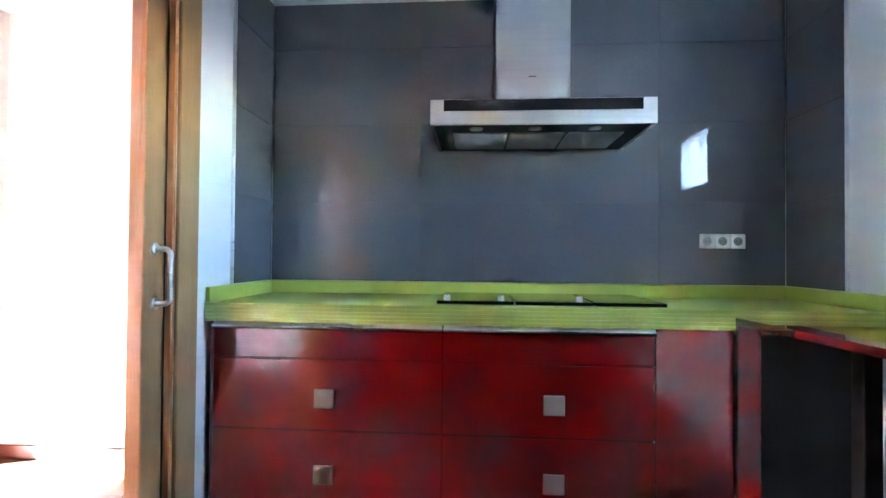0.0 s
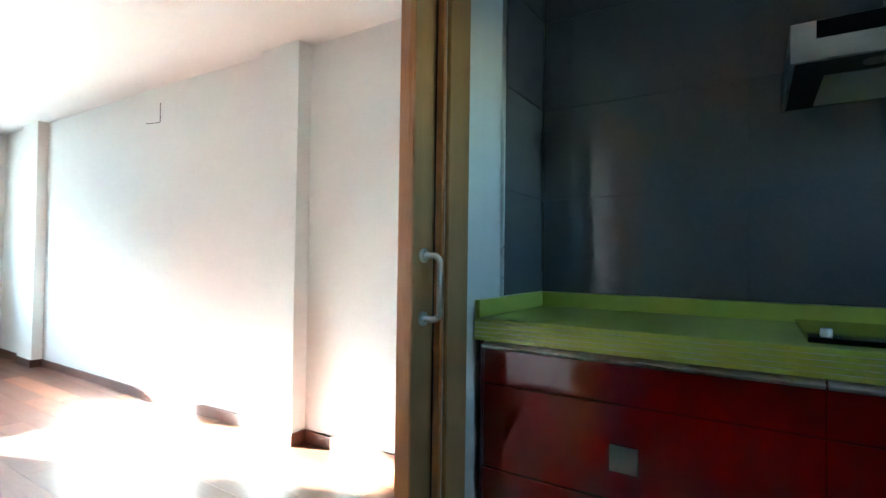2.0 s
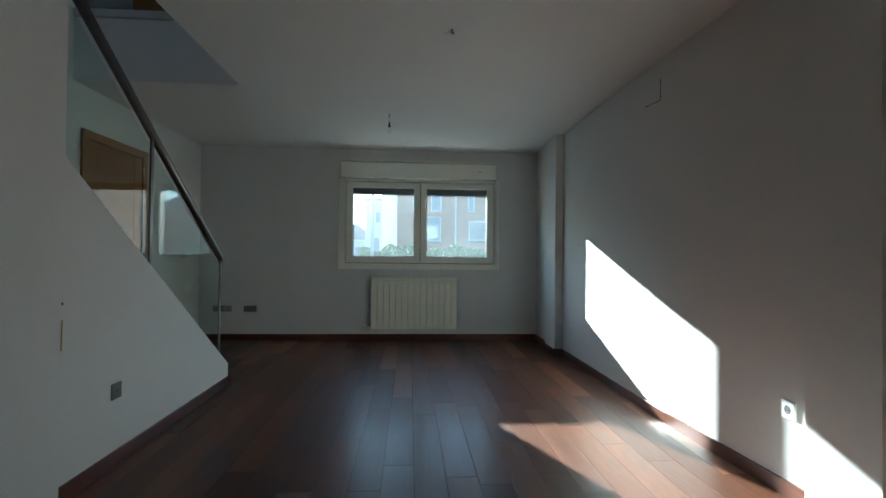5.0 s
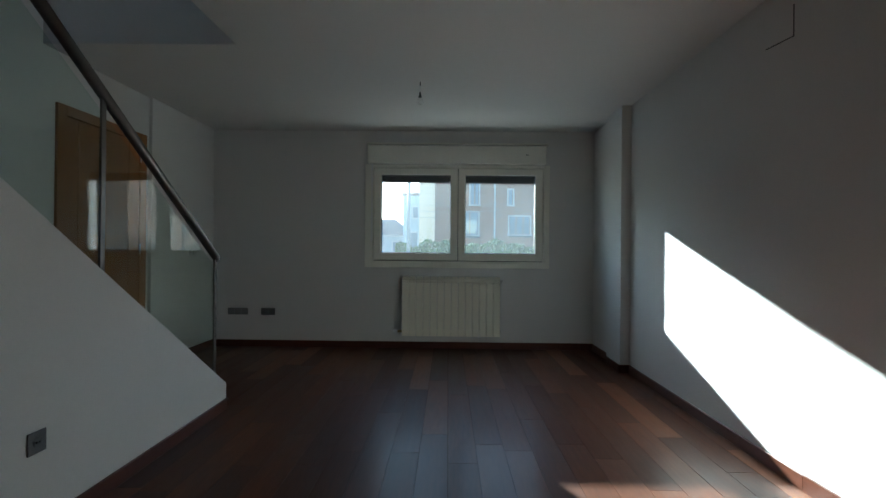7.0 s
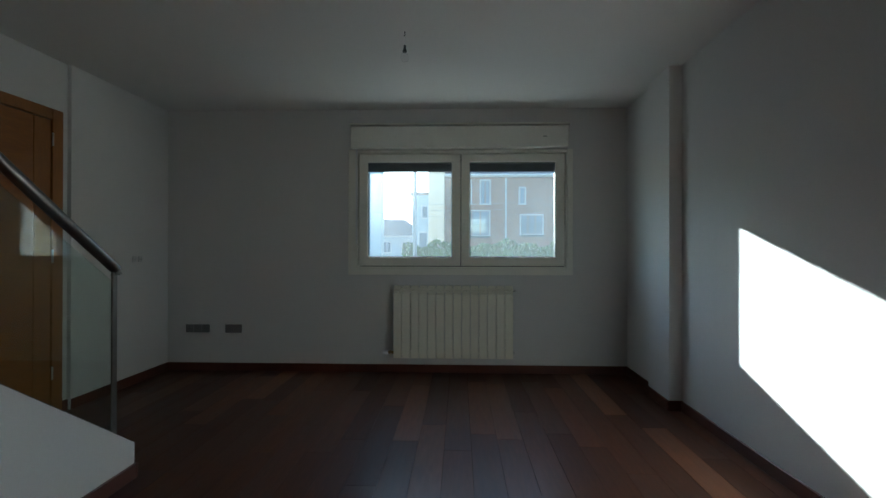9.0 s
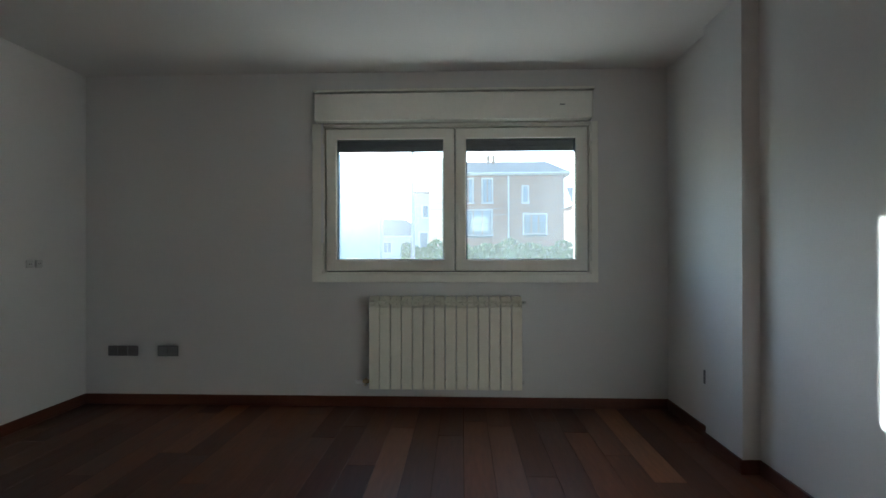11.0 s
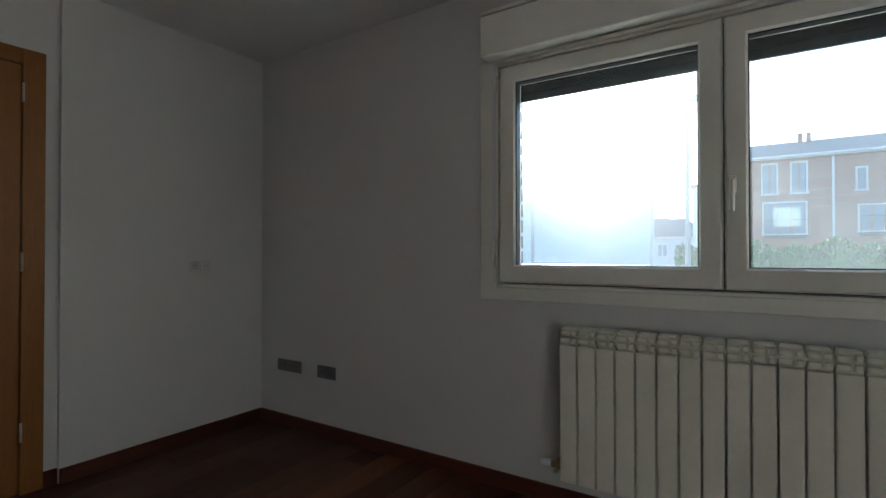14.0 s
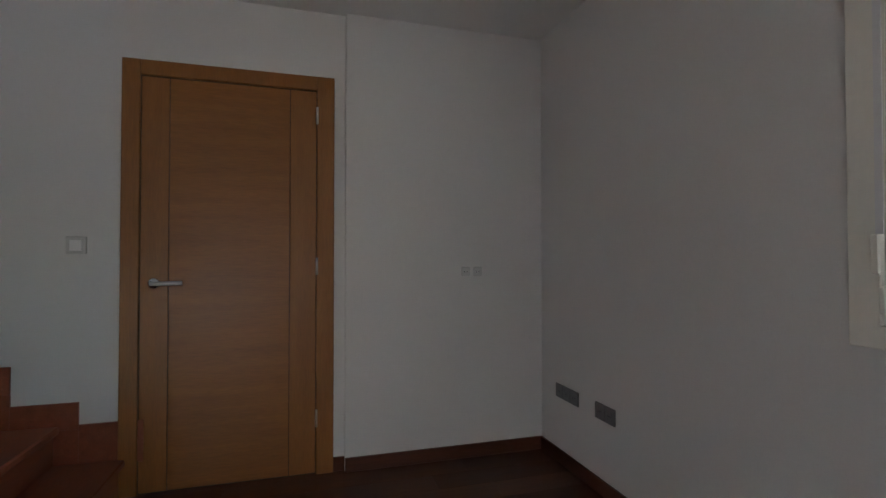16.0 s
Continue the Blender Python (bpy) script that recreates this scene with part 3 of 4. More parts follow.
def balustrade():
    b = thing("balustrade", (-3.9, -0.35, 0.2), "steel handrail on posts with clear glass panels", "railing")
    y, sl = -0.345, 0.675
    rail1 = (-2.86, y, 1.062 + 2.01 * 0.69)
    part("handrail", tube(bmesh.new(), [(-4.905, y, 1.020), (-4.90, y, 1.045), (-4.87, y, 1.066), rail1], 0.025, 14), M_RAIL, b)
    for x in (-4.89, -3.80):
        zb = 0.178 + (x + 4.98) * sl
        part("post", boxes((x - 0.015, x + 0.015, y - 0.006, y + 0.006, zb - 0.02, 1.050 + (x + 4.89) * 0.69 - 0.012, 0.002)), M_RAIL, b)
    part("glass_channel", prism(bmesh.new(), [(-4.87, 0.178 + 0.11 * sl), (-2.86, 0.178 + 2.12 * sl), (-2.86, 0.192 + 2.12 * sl), (-4.87, 0.192 + 0.11 * sl)], "y", y - 0.012, y + 0.012), M_RAIL, b, "narrow steel channel holding the glass")
    for xa, xb in ((-4.868, -3.822), (-3.778, -2.86)):
        pts = [(xa, 0.178 + (xa + 4.98) * sl + 0.012), (xb, 0.178 + (xb + 4.98) * sl + 0.012), (xb, 1.045 + (xb + 4.86) * sl - 0.05), (xa, 1.045 + (xa + 4.86) * sl - 0.05)]
        g = part("glass_panel", prism(bmesh.new(), pts, "y", y - 0.005, y + 0.005), M_RAILGLASS, b, "clear greenish glass panel")
        g.visible_shadow = False


balustrade()

# ---- sliding door ----


def d_handle(parent, x, side):
    y, z0, z1, o = 2.088, 0.955, 1.145, 0.06 if side > 0 else -0.038
    pts = [(x, y, z0), (x + o * 0.6, y, z0)]
    for k in range(1, 6):
        a = k * math.pi / 10
        pts.append((x + o * (0.6 + 0.4 * math.sin(a)), y, z0 + 0.022 * (1 - math.cos(a))))
    pts += [(p[0], y, z0 + z1 - p[2]) for p in pts[::-1]]
    h = part("door_handle", tube(bmesh.new(), pts, 0.0095, 12), M_STEEL, parent, "steel bow handle")
    for z in (z0, z1):
        part("rosette", lathe(bmesh.new(), (x, y, z), [(0.022, 0), (0.022, 0.006 * side), (0.018, 0.009 * side)], "x", 18), M_STEEL, h)


def sliding_door():
    d = thing("sliding_door", (-0.935, 2.6, 0), "open honey-coloured sliding door slid into the wall", "door")
    part("leaf", boxes((-0.960, -0.910, 2.036, 3.15, 0.008, 2.06, 0.002)), M_SLIDE, d)
    part("edge_strip", boxes((-0.962, -0.908, 2.027, 2.0355, 0.008, 2.06, 0.002)), M_SLIDE2, d, "orange wooden edge strip")
    d_handle(d, -0.910, 1)
    d_handle(d, -0.960, -1)
    f = thing("door_frame", (-0.98, 1.5, 0), "honey-coloured wooden frame of the sliding door", "door frame", kind=S)
    part("casing", boxes((XD1, XD1 + 0.016, YJ1 - 0.002, 2.272, 0, 2.16, 0.003)), M_SLIDE, f)
    part("casing", boxes((XD1, XD1 + 0.016, 0.72, YJ0 + 0.004, 0, 2.16, 0.003)), M_SLIDE, f)
    part("casing", boxes((XD1, XD1 + 0.015, YJ0 + 0.004, YJ1 - 0.004, 2.06, 2.16, 0.003)), M_SLIDE, f)
    part("casing", boxes((XD0 - 0.016, XD0, YJ1 - 0.002, 2.272, 0, 2.16, 0.003)), M_SLIDE, f)
    part("casing", boxes((XD0 - 0.016, XD0, 0.72, YJ0 + 0.004, 0, 2.16, 0.003)), M_SLIDE, f)
    part("casing", boxes((XD0 - 0.015, XD0, YJ0 + 0.004, YJ1 - 0.004, 2.06, 2.16, 0.003)), M_SLIDE, f)
    part("lining", boxes((-0.900, XD1, YJ1 - 0.016, YJ1, 0, 2.06, 0.002)), M_SLIDE2, f)
    part("lining", boxes((XD0, -0.970, YJ1 - 0.016, YJ1, 0, 2.06, 0.002)), M_SLIDE2, f)
    part("lining", boxes((XD0, XD1, YJ0, YJ0 + 0.018, 0, 2.06, 0.002)), M_SLIDE2, f)
    part("brush_seal", boxes((-0.9075, -0.9008, YJ1 - 0.012, YJ1, 0, 2.06)), M_DARK, f, "dark brush seal beside the leaf")


sliding_door()

# ---- kitchen ----
DROP = 0.02                   # its floor lies a little lower
CF = 2.335                    # front of the worktop
XL = -0.872                   # tiled return beside the door


def drawer_unit(x0, x1, label, aside=0.0):
    u = thing("drawer_unit", ((x0 + x1) / 2, CF + 0.3, 0.0), label, "cabinet", "red kitchen units")
    part("body", boxes((x0 + 0.001, x1 - 0.001, CF + 0.034, YB - 0.01, 0.10, 0.872)), M_RED, u)
    part("plinth", boxes((x0, x1, CF + 0.08, CF + 0.095, 0, 0.10)), M_DARK, u)
    g = 0.0018
    for k, (z0, z1) in enumerate(((0.742, 0.862), (0.464, 0.738), (0.105, 0.460))):
        d = part("drawer_front", boxes((x0 + g, x1 - g, CF + 0.014, CF + 0.033, z0 + g, z1, 0.0012)), M_RED, u, "glossy red drawer front")
        if k:
            zc, xc = (z0 + z1) / 2 + (-0.010 if k == 1 else 0.014), (x0 + x1) / 2 + aside
            part("knob", boxes((xc - 0.039, xc + 0.039, CF - 0.004, CF + 0.004, zc - 0.037, zc + 0.037, 0.002), (xc - 0.012, xc + 0.012, CF + 0.004, CF + 0.014, zc - 0.012, zc + 0.012)), M_STEEL, d, "square steel knob")
    part("grip_rail", prism(bmesh.new(), [(CF + 0.030, 0.8835), (CF + 0.030, 0.864), (CF + 0.012, 0.862), (CF + 0.000, 0.860), (CF - 0.006, 0.864), (CF - 0.008, 0.870), (CF - 0.004, 0.874), (CF + 0.004, 0.872), (CF + 0.012, 0.8835)], "x", x0 + 0.004, x1 - 0.002), M_STEEL, u, "polished aluminium grip rail")


drawer_unit(-0.838, 0.078, "wide glossy red drawer unit with square steel knobs")
drawer_unit(0.078, 0.876, "glossy red drawer unit under the hob", 0.024)
blind = thing("corner_panel", (1.0, CF + 0.3, 0), "glossy dark red corner panel of the kitchen units", "cabinet")
part("front", boxes((0.879, 1.158, CF + 0.014, CF + 0.034, 0.105, 0.884, 0.001)), M_RED, blind)
part("plinth", boxes((0.879, 1.158, CF + 0.08, CF + 0.095, 0, 0.10)), M_DARK, blind)
end = thing("end_panel", (-0.855, CF + 0.3, 0), "dark red side panel by the wall", "cabinet")
part("side_panel", boxes((-0.858, -0.841, CF + 0.03, YB - 0.005, 0.0, 0.884, 0.001)), M_RED, end)

wt = thing("worktop", (0.4, 2.64, 0.884), "lime green laminate worktop with a ribbed front edge", "worktop")
part("top", boxes((XL + 0.004, XR - 0.004, CF + 0.012, YB - 0.004, 0.884, 0.957, 0.002)), M_GREEN, wt)
for k in range(5):
    z = 0.8845 + k * 0.0147
    part("edge_rib", boxes((XL + 0.004, XR - 0.006, CF, CF + 0.0118, z, z + 0.0132, 0.0008)), M_GREEN, wt)
    if k < 4:
        part("edge_inlay", boxes((XL + 0.004, XR - 0.006, CF - 0.0004, CF + 0.010, z + 0.0134, z + 0.0146)), M_LSOCK, wt, "thin bright metal inlay")
for z0 in (0.957,):
    part("upstand", boxes((XL + 0.004, XR - 0.004, YB - 0.026, YB - 0.006, z0, 1.018, 0.002)), M_GREEN, wt)
    part("upstand", boxes((XL + 0.004, XL + 0.022, CF + 0.004, YB - 0.027, z0, 1.018, 0.002)), M_GREEN, wt)
    part("upstand", boxes((XR - 0.022, XR - 0.004, CF + 0.004, YB - 0.027, z0, 1.018, 0.002)), M_GREEN, wt)

pen = thing("red_counter", (1.4, 2.1, 0), "lower counter with a thick glossy red edge and an open bay", "counter")
part("top", prism(bmesh.new(), [(1.155, CF - 0.002), (1.205, 1.72), (1.225, 1.45), (XR - 0.004, 1.45), (XR - 0.004, CF - 0.002)], "z", 0.906, 0.932), M_RED, pen)
part("side_panel", boxes((1.155, 1.232, CF - 0.024, CF - 0.003, 0.0, 0.906, 0.001)), M_RED, pen)
part("post", boxes((1.50, 1.56, 2.2, 2.26, 0, 0.906, 0.002)), M_WENGE, pen, "wooden post under the counter")
# dark sheets put the shade under the counter into the back of the bay
part("bay_shade_panel", boxes((XR - 0.03, XR - 0.006, 1.46, CF - 0.002, 0, 0.906), (1.16, XR - 0.03, CF + 0.06, CF + 0.08, 0, 0.860)), M_DARK, pen)


def hood():
    h = thing("cooker_hood", (0.445, 2.7, 1.68), "stainless steel chimney hood with a black glass strip", "cooker hood")
    x0, x1, yf = 0.013, 0.915, 2.443
    part("front_panel", boxes((x0, x1, yf, yf + 0.012, 1.682, 1.786, 0.001)), M_STEELH, h)
    part("control_strip", boxes((x0 + 0.055, x1 - 0.055, yf - 0.003, yf - 0.0005, 1.738, 1.784)), M_BLACK, h, "black glass control strip")
    part("canopy", boxes((x0, x0 + 0.01, yf + 0.0125, YB - 0.004, 1.682, 1.786), (x1 - 0.01, x1, yf + 0.0125, YB - 0.004, 1.682, 1.786), (x0 + 0.0105, x1 - 0.0105, yf + 0.0125, YB - 0.004, 1.776, 1.786)), M_STEELH, h)
    part("underside", boxes((x0 + 0.011, x1 - 0.011, yf + 0.013, YB - 0.005, 1.688, 1.70)), M_DARK, h, "dark recessed underside")
    for k in range(3):
        a = x0 + 0.085 + k * 0.248
        part("grease_filter", boxes((a, a + 0.236, yf + 0.15, YB - 0.05, 1.6835, 1.687, 0.001)), M_FILTER, h, "fine metal mesh filter")
    for a in (0.2, 0.445, 0.69):
        part("spotlight", lathe(bmesh.new(), (a, yf + 0.085, 1.688), [(0.028, 0), (0.028, -0.004), (0.02, -0.006)], "z", 16), M_STEEL, h)
    part("chimney", boxes((0.284, 0.616, YB - 0.29, YB - 0.006, 1.786, H - 0.002, 0.002)), M_STEELH, h)
    part("badge", boxes((0.432, 0.466, YB - 0.2915, YB - 0.2905, 1.955, 1.959)), M_DARK, h)


hood()


def hob():
    h = thing("hob", (0.5, 2.6, 0.957), "black glass hob of three modules with steel knobs", "hob")
    for k, (x0, x1) in enumerate(((0.048, 0.355), (0.362, 0.665), (0.672, 0.945))):
        m = part("module", boxes((x0, x1, CF + 0.085, CF + 0.56, 0.957, 0.971, 0.002)), M_BLACK, h)
        if k < 2:
            for a in ((x0 + 0.04, x1 - 0.05) if k == 0 else (x1 - 0.05,)):
                part("knob", lathe(bmesh.new(), (a, CF + 0.115, 0.971), [(0.013, 0), (0.014, 0.004), (0.013, 0.020), (0.011, 0.022)], "z", 14), M_STEEL, m)


hob()


def socket(name, at, n, u, label, material=M_SOCK, size=0.085):
    """n socket plates side by side along u ('x' or 'y'), facing along +-the other axis given by the sign in at[3]."""
    x, y, z, s = at
    th = thing(name, (x, y, z), label, "socket")
    for k in range(n):
        c = (k - (n - 1) / 2) * size
        h = size / 2 - 0.0008
        # on white plates the outlet is grey, which paints the shade of its recess
        if u == "x":
            p = part("plate", boxes((x + c - h, x + c + h, y, y + s * 0.009, z - h, z + h, 0.003)), material, th)
            part("outlet", lathe(bmesh.new(), (x + c, y + s * 0.009, z), [(0.021, 0), (0.021, 0.001 * s), (0.0195, 0.0012 * s), (0.0190, 0.0004 * s)], "y", 18), M_SOCK if material is M_WSOCK else material, p)
            part("pin_hole", boxes((x + c - 0.0095, x + c - 0.006, y + s * 0.008, y + s * 0.0118, z - 0.003, z + 0.003), (x + c + 0.006, x + c + 0.0095, y + s * 0.008, y + s * 0.0118, z - 0.003, z + 0.003)), M_DARK, p)
        else:
            p = part("plate", boxes((x, x + s * 0.009, y + c - h, y + c + h, z - h, z + h, 0.003)), material, th)
            part("outlet", lathe(bmesh.new(), (x + s * 0.009, y + c, z), [(0.021, 0), (0.021, 0.001 * s), (0.0195, 0.0012 * s), (0.0190, 0.0004 * s)], "x", 18), M_SOCK if material is M_WSOCK else material, p)
            part("pin_hole", boxes((x + s * 0.008, x + s * 0.0118, y + c - 0.0095, y + c - 0.006, z - 0.002, z + 0.002), (x + s * 0.008, x + s * 0.0118, y + c + 0.006, y + c + 0.0095, z - 0.002, z + 0.002)), M_DARK, p)
    return th


YT = YB - 0.012
socket("wall_socket", (1.397, YT, 1.233, -1), 3, "x", "triple white socket on the grey tiles", M_WSOCK, 0.072)
DROP = 0.0
socket("wall_socket", (XW, -1.156, 0.397, 1), 3, "y", "grey triple socket plate low on the wall", M_SOCK, 0.077)
socket("wall_socket", (XW, -0.812, 0.397, 1), 2, "y", "grey double socket plate low on the wall", M_SOCK, 0.08)
for dx in (-0.036, 0.036):
    socket("wall_socket", (-6.70 + dx, YL + 0.03, 1.060, 1), 1, "x", "small pale grey outlet at hand height", M_LSOCK, 0.054)
socket("wall_socket", (-3.405, -0.303, 0.380, 1), 1, "x", "grey socket on the white parapet", M_SOCK, 0.085)
socket("wall_socket", (-6.578, 2.868, 0.37, -1), 1, "x", "grey socket beside the pillar", M_SOCK, 0.085)
socket("wall_socket", (-2.906, YR + 0.042, 0.402, -1), 1, "x", "white socket in the sunlit patch of wall", M_WSOCK, 0.085)
sw = thing("light_switch", (-4.742, YL, 1.20), "silver grey light switch beside the oak door", "switch")
part("plate", boxes((-4.785, -4.70, YL, YL + 0.009, 1.157, 1.24, 0.003)), M_LSOCK, sw)
part("rocker", boxes((-4.768, -4.717, YL + 0.009, YL + 0.014, 1.173, 1.224, 0.002)), M_WSOCK, sw)


def bulb(x, y, drop, label):
    b = thing("hanging_bulb", (x, y, H - drop), label, "lamp")
    part("ceiling_hook", tube(bmesh.new(), [(x, y, H), (x, y, H - 0.02), (x + 0.012, y, H - 0.03)], 0.004, 8), M_DARK, b)
    part("cable", tube(bmesh.new(), [(x, y, H), (x + 0.004, y, H - drop * 0.4), (x, y, H - drop + 0.10)], 0.003, 8), M_WSOCK, b)
    part("socket", lathe(bmesh.new(), (x, y, H - drop + 0.06), [(0.013, 0), (0.013, 0.012), (0.008, 0.016), (0.007, 0.04), (0.004, 0.045)], "z", 14), M_DARK, b)
    part("bulb", lathe(bmesh.new(), (x, y, H - drop), [(0.004, 0), (0.018, 0.006), (0.026, 0.024), (0.024, 0.04), (0.013, 0.062)], "z", 16), M_CLEAR, b, "clear glass bulb")


bulb(-5.523, 0.99, 0.185, "bare clear bulb hanging on a short cable")
w = thing("ceiling_wire", (-3.69, 1.44, H), "bare wire ends hanging from the ceiling", "cable")
part("wire", tube(bmesh.new(), [(-3.69, 1.44, H), (-3.688, 1.442, H - 0.025), (-3.67, 1.45, H - 0.035)], 0.004, 8), M_DARK, w)
part("wire", tube(bmesh.new(), [(-3.69, 1.44, H), (-3.70, 1.42, H - 0.02), (-3.74, 1.39, H - 0.012)], 0.003, 8), M_WSOCK, w)

pt = thing("plaster_patch", (-4.1, YR, 2.15), "faint edges of a patched hole in the plaster", "wall mark", kind=S)
part("ridge", boxes((-4.003, -3.997, YR - 0.003, YR + 0.001, 2.17, 2.33, 0.001)), M_GROUT, pt)
part("ridge", prism(bmesh.new(), [(-4.21, 2.188), (-4.0, 2.171), (-4.0, 2.176), (-4.21, 2.193)], "y", YR - 0.003, YR + 0.001), M_GROUT, pt)
cs = thing("worn_corner", (-2.855, -0.2, 0.69), "yellowed strip of bare plaster on the wall corner", "wall mark", kind=S)
part("bare_strip", boxes((-2.854, -2.845, -0.203, -0.1975, 0.69, 0.815, 0.001)), M_PALE, cs)
part("screw_hole", boxes((-2.853, -2.845, -0.204, -0.1972, 0.876, 0.887, 0.001)), M_DARK, cs)

# upper landing door
ud = thing("door_2", (-5.59, -0.9, 2.96), "oak door on the upper landing", "door", kind=S)
part("leaf", boxes((-5.60, -5.57, -1.45, -0.75, 2.97, 5.0, 0.003)), M_DOOR, ud)

# kitchen window
kw = thing("window_2", (XR, 1.85, KZ0), "white kitchen window", "window", kind=S)
part("window_frame", boxes((XR + 0.02, XR + 0.09, KY0, KY0 + 0.04, KZ0, KZ1), (XR + 0.02, XR + 0.09, KY1 - 0.04, KY1, KZ0, KZ1), (XR + 0.02, XR + 0.09, KY0 + 0.04, KY1 - 0.04, KZ0, KZ0 + 0.04), (XR + 0.02, XR + 0.09, KY0 + 0.04, KY1 - 0.04, KZ1 - 0.04, KZ1)), M_PVC, kw)

# ---- outdoors ----
GZ = -0.6
solid("ground", boxes((-900, XW - 0.3, -900, 900, GZ - 0.3, GZ), (XW - 0.3, 900, -900, YL - 0.3, GZ - 0.3, GZ), (XW - 0.3, 900, 3.3, 900, GZ - 0.3, GZ), (XR + 0.3, 900, YL - 0.3, 3.3, GZ - 0.3, GZ)), M_GROUND, "bare ground around the house", "ground", S)


def far_window(house, x, y, z, w, h, panes=2, balcony=False):
    f = part("window", boxes((x, x + 0.06, y - w / 2 - 0.1, y - w / 2, z, z + h), (x, x + 0.06, y + w / 2, y + w / 2 + 0.1, z, z + h), (x, x + 0.06, y - w / 2 - 0.1, y + w / 2 + 0.1, z + h, z + h + 0.1), (x, x + 0.12, y - w / 2 - 0.15, y + w / 2 + 0.15, z - 0.1, z)), M_FARWHITE, house)
    for k in range(panes):
        a = y - w / 2 + k * w / panes
        part("pane", boxes((x - 0.02, x + 0.02, a + 0.05, a + w / panes - 0.05, z + 0.03, z + h - 0.03)), M_FARGLASS, f)
    if balcony:
        bm = bmesh.new()
        for k in range(int(w / 0.14)):
            box(bm, x + 0.5, x + 0.52, y - w / 2 + k * 0.14, y - w / 2 + k * 0.14 + 0.02, z - 0.1, z + 0.85)
        box(bm, x + 0.49, x + 0.53, y - w / 2, y + w / 2, z + 0.85, z + 0.9)
        box(bm, x, x + 0.55, y - w / 2, y + w / 2, z - 0.25, z - 0.1)
        part("balcony", bm, M_DARK, f)


def house(name, label, x, y0, y1, top, wall, hip=2.4, rise=2.2, stack=None):
    h = thing(name, (x - 5, (y0 + y1) / 2, GZ), label, "building")
    part("wall", boxes((x - 10, x, y0, y1, GZ, top)), wall, h)
    part("cornice", boxes((x - 10.4, x + 0.45, y0 - 0.4, y1 + 0.4, top, top + 0.18)), M_FARWHITE, h)
    bm = bmesh.new()
    a = [bm.verts.new(p) for p in ((x + 0.5, y0 - 0.5, top + 0.18), (x + 0.5, y1 + 0.5, top + 0.18), (x - 10.5, y1 + 0.5, top + 0.18), (x - 10.5, y0 - 0.5, top + 0.18))]
    b = [bm.verts.new(p) for p in ((x - 5, y0 + 0.2, top + 0.18 + rise), (x - 5, y1 - hip, top + 0.18 + rise))]
    for f in ((a[0], a[1], b[1], b[0]), (a[1], a[2], b[1]), (a[2], a[3], b[0], b[1]), (a[3], a[0], b[0]), (a[3], a[2], a[1], a[0])):
        bm.faces.new(f)
    r = part("roof", bm, M_ROOF, h)
    yc = (y0 + y1) / 2 - 1.5 if stack is None else stack
    for k in (0, 0.48):
        part("chimney", boxes((x - 4.5, x - 4.1, yc + k, yc + 0.28 + k, top + 1.2, top + rise + 0.6)), wall, r)
    return h


b1 = house("apartment_building", "brown brick apartment building with white window frames", -44, 0.07, 9.76, 7.30, M_BRICK, 0.6, 1.85, 3.65)
far_window(b1, -44, 1.90, 5.1, 0.74, 1.92)
far_window(b1, -44, 3.485, 5.1, 0.74, 1.92)
far_window(b1, -44, 6.595, 5.1, 0.40, 1.30, 1)
far_window(b1, -44, 2.70, 2.45, 2.23, 2.0, 3, True)
far_window(b1, -44, 7.38, 2.55, 1.80, 1.55, 3, True)
part("drainpipe", boxes((-43.99, -43.88, 5.16, 5.28, GZ, 7.3)), M_FARWHITE, b1)
part("gutter", boxes((-43.55, -43.38, -0.32, 10.15, 7.36, 7.50, 0.03)), M_FARWHITE, b1)
part("antenna", lathe(bmesh.new(), (-48.5, 8.9, 9.0), [(0.03, 0), (0.025, 0.9)], "z", 6), M_CABLE, b1)
b2 = thing("apartment_wing", (-47, -0.4, GZ), "pale rendered wing of the apartment building", "building")
part("wall", prism(bmesh.new(), [(-1.25, GZ), (0.06, GZ), (0.06, 8.8), (-1.25, 7.8)], "x", -50, -43.0), M_TAN, b2)
b9 = thing("narrow_house", (-48, -1.8, GZ), "tall narrow blue grey house", "building")
part("wall", boxes((-52, -45.5, -2.82, -1.26, GZ, 6.0)), M_HAZE, b9)
part("roof", boxes((-52.1, -45.3, -2.97, -1.26, 6.0, 6.25)), M_ROOF, b9)
far_window(b9, -45.5, -1.72, 4.0, 0.5, 1.0, 1)
far_window(b9, -45.5, -1.87, 1.2, 0.7, 1.5, 1)
b3 = house("row_house", "low grey row of houses in the distance", -60, -14.0, -3.2, 2.7, M_HAZE)
far_window(b3, -60, -4.6, 0.9, 1.6, 1.2)
far_window(b3, -60, -7.2, 0.9, 0.9, 1.2)
b4 = thing("office_block", (-34.6, -12, GZ), "flat-roofed building standing against the sun", "building")
part("wall", boxes((-35.2, -34, -24, -3.72, GZ, 7.1)), M_HAZE, b4)
part("parapet", boxes((-35.3, -33.95, -24.1, -3.66, 7.1, 7.22)), M_FARWHITE, b4)
b5 = house("low_house", "low house with a pale roof", -66, -16, -6.0, 3.2, M_TAN)
b7 = house("brick_terrace", "long brown brick terrace with white windows", -31, 17.5, 42, 7.0, M_BRICK)
for yw in (20, 24, 28, 32):
    far_window(b7, -31, yw, 1.2, 1.5, 1.4)
    far_window(b7, -31, yw, 4.2, 1.5, 1.4)
b6 = house("gabled_house", "brick house beyond the hedge", -52, 12.5, 24, 5.6, M_BRICK)


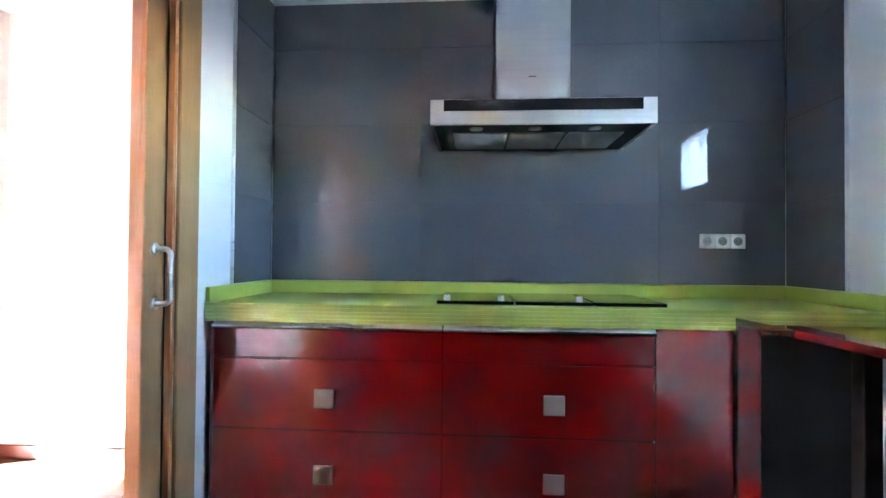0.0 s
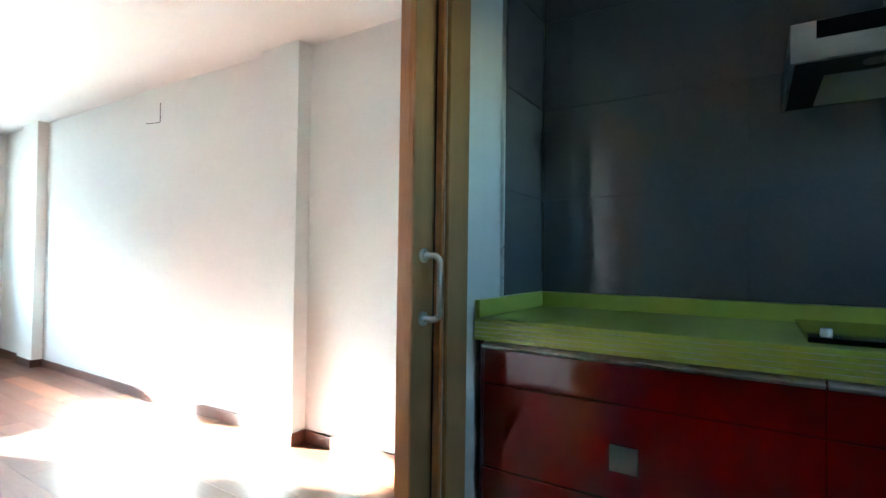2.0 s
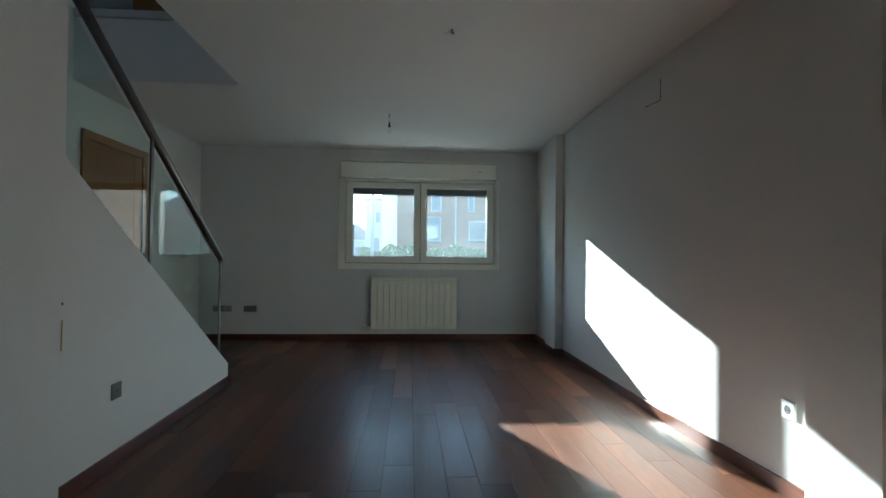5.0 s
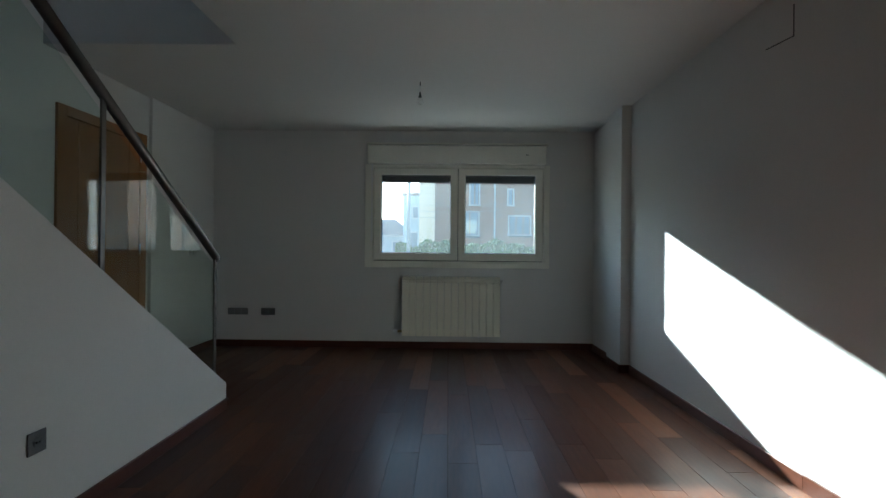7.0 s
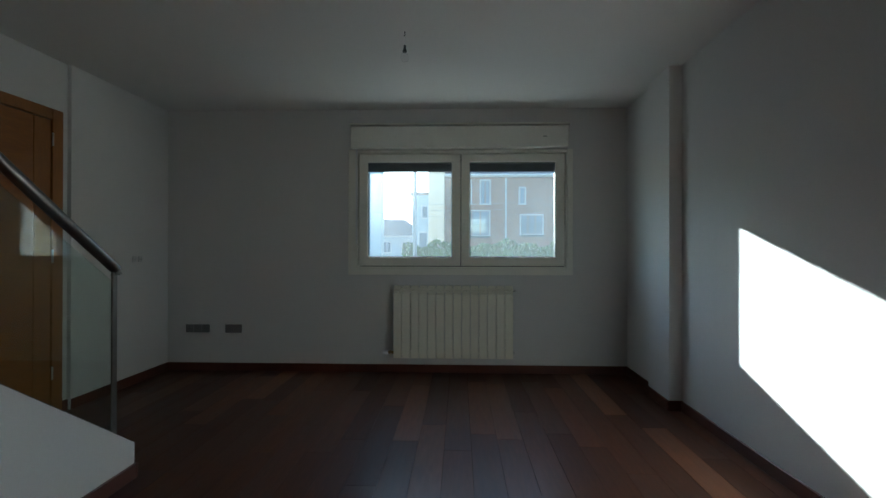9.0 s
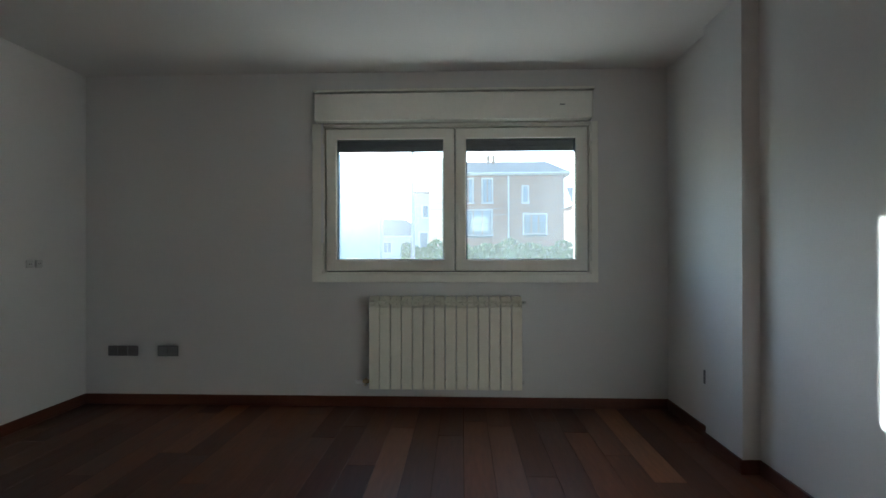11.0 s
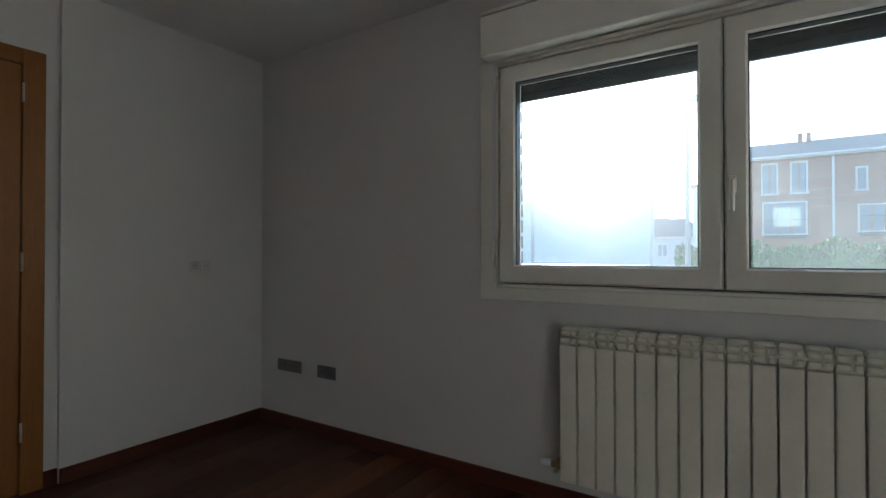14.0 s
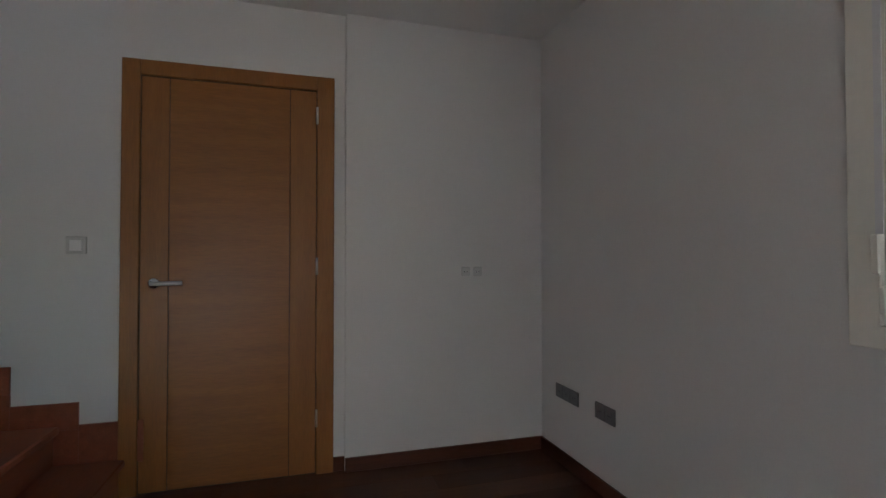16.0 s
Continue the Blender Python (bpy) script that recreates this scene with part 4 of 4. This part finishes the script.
def hedge(y0, y1, top):
    bm = bmesh.new()
    rng = random.Random(5)
    box(bm, -27.3, -26.8, y0, y1, GZ, top - 0.3)
    for _ in range(5000):
        c = Vector((-27 + rng.uniform(-0.45, 0.5), rng.uniform(y0, y1), 0))
        lim = top + 0.14 * math.sin(c.y * 2.1) + 0.10 * math.sin(c.y * 5.3 + 1)
        c.z = lim - abs(rng.gauss(0, 0.5))
        s = rng.uniform(0.06, 0.13)
        q = Euler((rng.random() * 6, rng.random() * 6, 0)).to_matrix()
        vs = [bm.verts.new(c + q @ Vector(p) * s) for p in ((-1, 0, 0), (0, -0.5, 0.1), (1, 0, 0), (0, 0.5, 0.1))]
        bm.faces.new(vs)
    ob = solid("hedge", bm, M_LEAF, "uneven green garden hedge", "hedge", "stuff")
    return ob


hedge(-1.5, 9.5, 1.5)
sl = thing("street_lamp", (-20.2, -0.28, GZ), "grey street lamp with a flat head", "street lamp")
part("pole", lathe(bmesh.new(), (-20.2, -0.28, GZ), [(0.08, 0), (0.07, 2), (0.05, 6.0)], "z", 12), M_CABLE, sl)
part("lamp_head", boxes((-20.4, -20.0, -0.28, 0.37, GZ + 6.0, GZ + 6.12, 0.03)), M_CABLE, sl)
cp = thing("cable_pole", (-30, -9, GZ), "slender grey pole carrying overhead cables", "pole")
part("mast", lathe(bmesh.new(), (-30, -9, GZ), [(0.10, 0), (0.09, 3), (0.07, 6.5)], "z", 12), M_CABLE, cp)
cp2 = copy_thing(cp, pose(-30, 13.5, GZ))
for k in range(3):
    zc = 4.6 + 0.35 * k
    strand = tube(bmesh.new(), [(-30, -9 + 22.5 * i / 20, zc - 1.6 + 1.6 * ((i - 9) / 10) ** 2) for i in range(21)], 0.010, 6)
    solid("overhead_cable", strand, M_CABLE, "pale overhead cable sagging between two poles", "cable", group="overhead cables")

# neighbouring garden wall of pale brick, beside the window
gw = thing("brick_wall", (-8.4, 3.75, GZ), "sunlit wall of pale yellow bricks beside the house", "wall", kind=S)
part("mortar", boxes((-9.28, -7.5, 3.66, 3.9, GZ, 3.2)), M_DARK, gw)
BRICK = boxes((-0.136, 0.136, -0.02, 0.02, -0.046, 0.046, 0.004))
brick_me = bpy.data.meshes.new("brick")
BRICK.to_mesh(brick_me)
BRICK.free()
brick_me.materials.append(M_PALEBRICK)
for r in range(24):
    for c in range(12):
        x = -7.66 - 0.296 * c - (0.148 if r % 2 else 0)
        if x > -9.2:
            ob = new("brick", brick_me)
            ob.parent = gw
            ob.location = Vector((x, 3.652, 0.35 + 0.117 * r)) - Vector((-8.4, 3.75, GZ))

# ---- floor planks ----
floor = thing("floor", (-4, 0.7, 0), "reddish brown laminate floor of staggered planks", "floor", kind=S)
PW, PL = 0.157, 1.22


def plank_mesh(length, width):
    """A flat board, open below."""
    bm = bmesh.new()
    rims = []
    for z in (0.0, -0.012):
        rims.append([bm.verts.new((sx * length / 2, sy * width / 2, z)) for sx, sy in ((-1, -1), (1, -1), (1, 1), (-1, 1))])
    bm.faces.new(rims[0])
    for a, b in zip(rims[1:], rims):
        for i in range(4):
            j = (i + 1) % 4
            bm.faces.new((a[i], a[j], b[j], b[i]))
    me = bpy.data.meshes.new("plank")
    bm.to_mesh(me)
    bm.free()
    me.materials.append(M_PLANK)
    return me


PLANKS = {}
rng = random.Random(3)
y = 0.922 - 16 * PW
while y < 3.0:
    ya, yb = max(y, YL), min(y + PW, 3.0)
    x = XW - rng.uniform(0.05, PL)
    while x < XD1:
        a, b = max(x, XW), min(x + PL, XD1)
        if b - a > 0.02 and yb - ya > 0.02:
            key = (round(b - a, 3), round(yb - ya, 3))
            if key not in PLANKS:
                PLANKS[key] = plank_mesh(b - a - 0.0022, yb - ya - 0.0022)
            ob = new("plank", PLANKS[key])
            ob.parent = floor
            ob.location = Vector(((a + b) / 2, (ya + yb) / 2, 0)) - Vector((-4, 0.7, 0))
        x += PL
    y += PW

# ---- kitchen wall tiles ----


def tile_run(parent, axis, fixed, sgn, cuts, z_list):
    for a, b in zip(cuts, cuts[1:]):
        for z0, z1 in zip(z_list, z_list[1:]):
            g = 0.0012
            if axis == "x":
                bm = boxes((a + g, b - g, fixed, fixed + sgn * 0.011, z0 + g, z1 - g, 0.0008))
            else:
                bm = boxes((fixed, fixed + sgn * 0.011, a + g, b - g, z0 + g, z1 - g, 0.0008))
            part("tile", bm, M_TILE, parent)


ZT = [1.02, 1.423, 1.819, 2.214, 2.455]
DROP = 0.02
tl = thing("tile_backsplash", (0.4, YB, 1.02), "large slate grey wall tiles behind the hob", "wall tiles", kind=S)
tile_run(tl, "x", YB - 0.001, -1, [XL + 0.012, -0.086, 1.098, XR - 0.012], ZT)
tile_run(tl, "y", XL, 1, [2.55, YB - 0.012], ZT)
tile_run(tl, "y", XR, -1, [2.56, YB - 0.012], ZT)
part("grout", boxes((XL + 0.011, XR - 0.011, YB - 0.008, YB - 0.0005, 1.02, 2.456), (XL - 0.003, XL + 0.006, 2.551, YB - 0.008, 1.02, 2.456), (XR - 0.006, XR + 0.003, 2.561, YB - 0.008, 1.02, 2.456)), M_GROUT, tl)
part("corner_bead", boxes((XL - 0.003, XL + 0.013, 2.541, 2.549, 1.018, 2.456, 0.002)), M_STEEL, tl, "bright steel corner bead")
part("corner_bead", boxes((XR - 0.013, XR + 0.003, 2.551, 2.559, 1.018, 2.456, 0.002)), M_WSOCK, tl, "white corner bead")
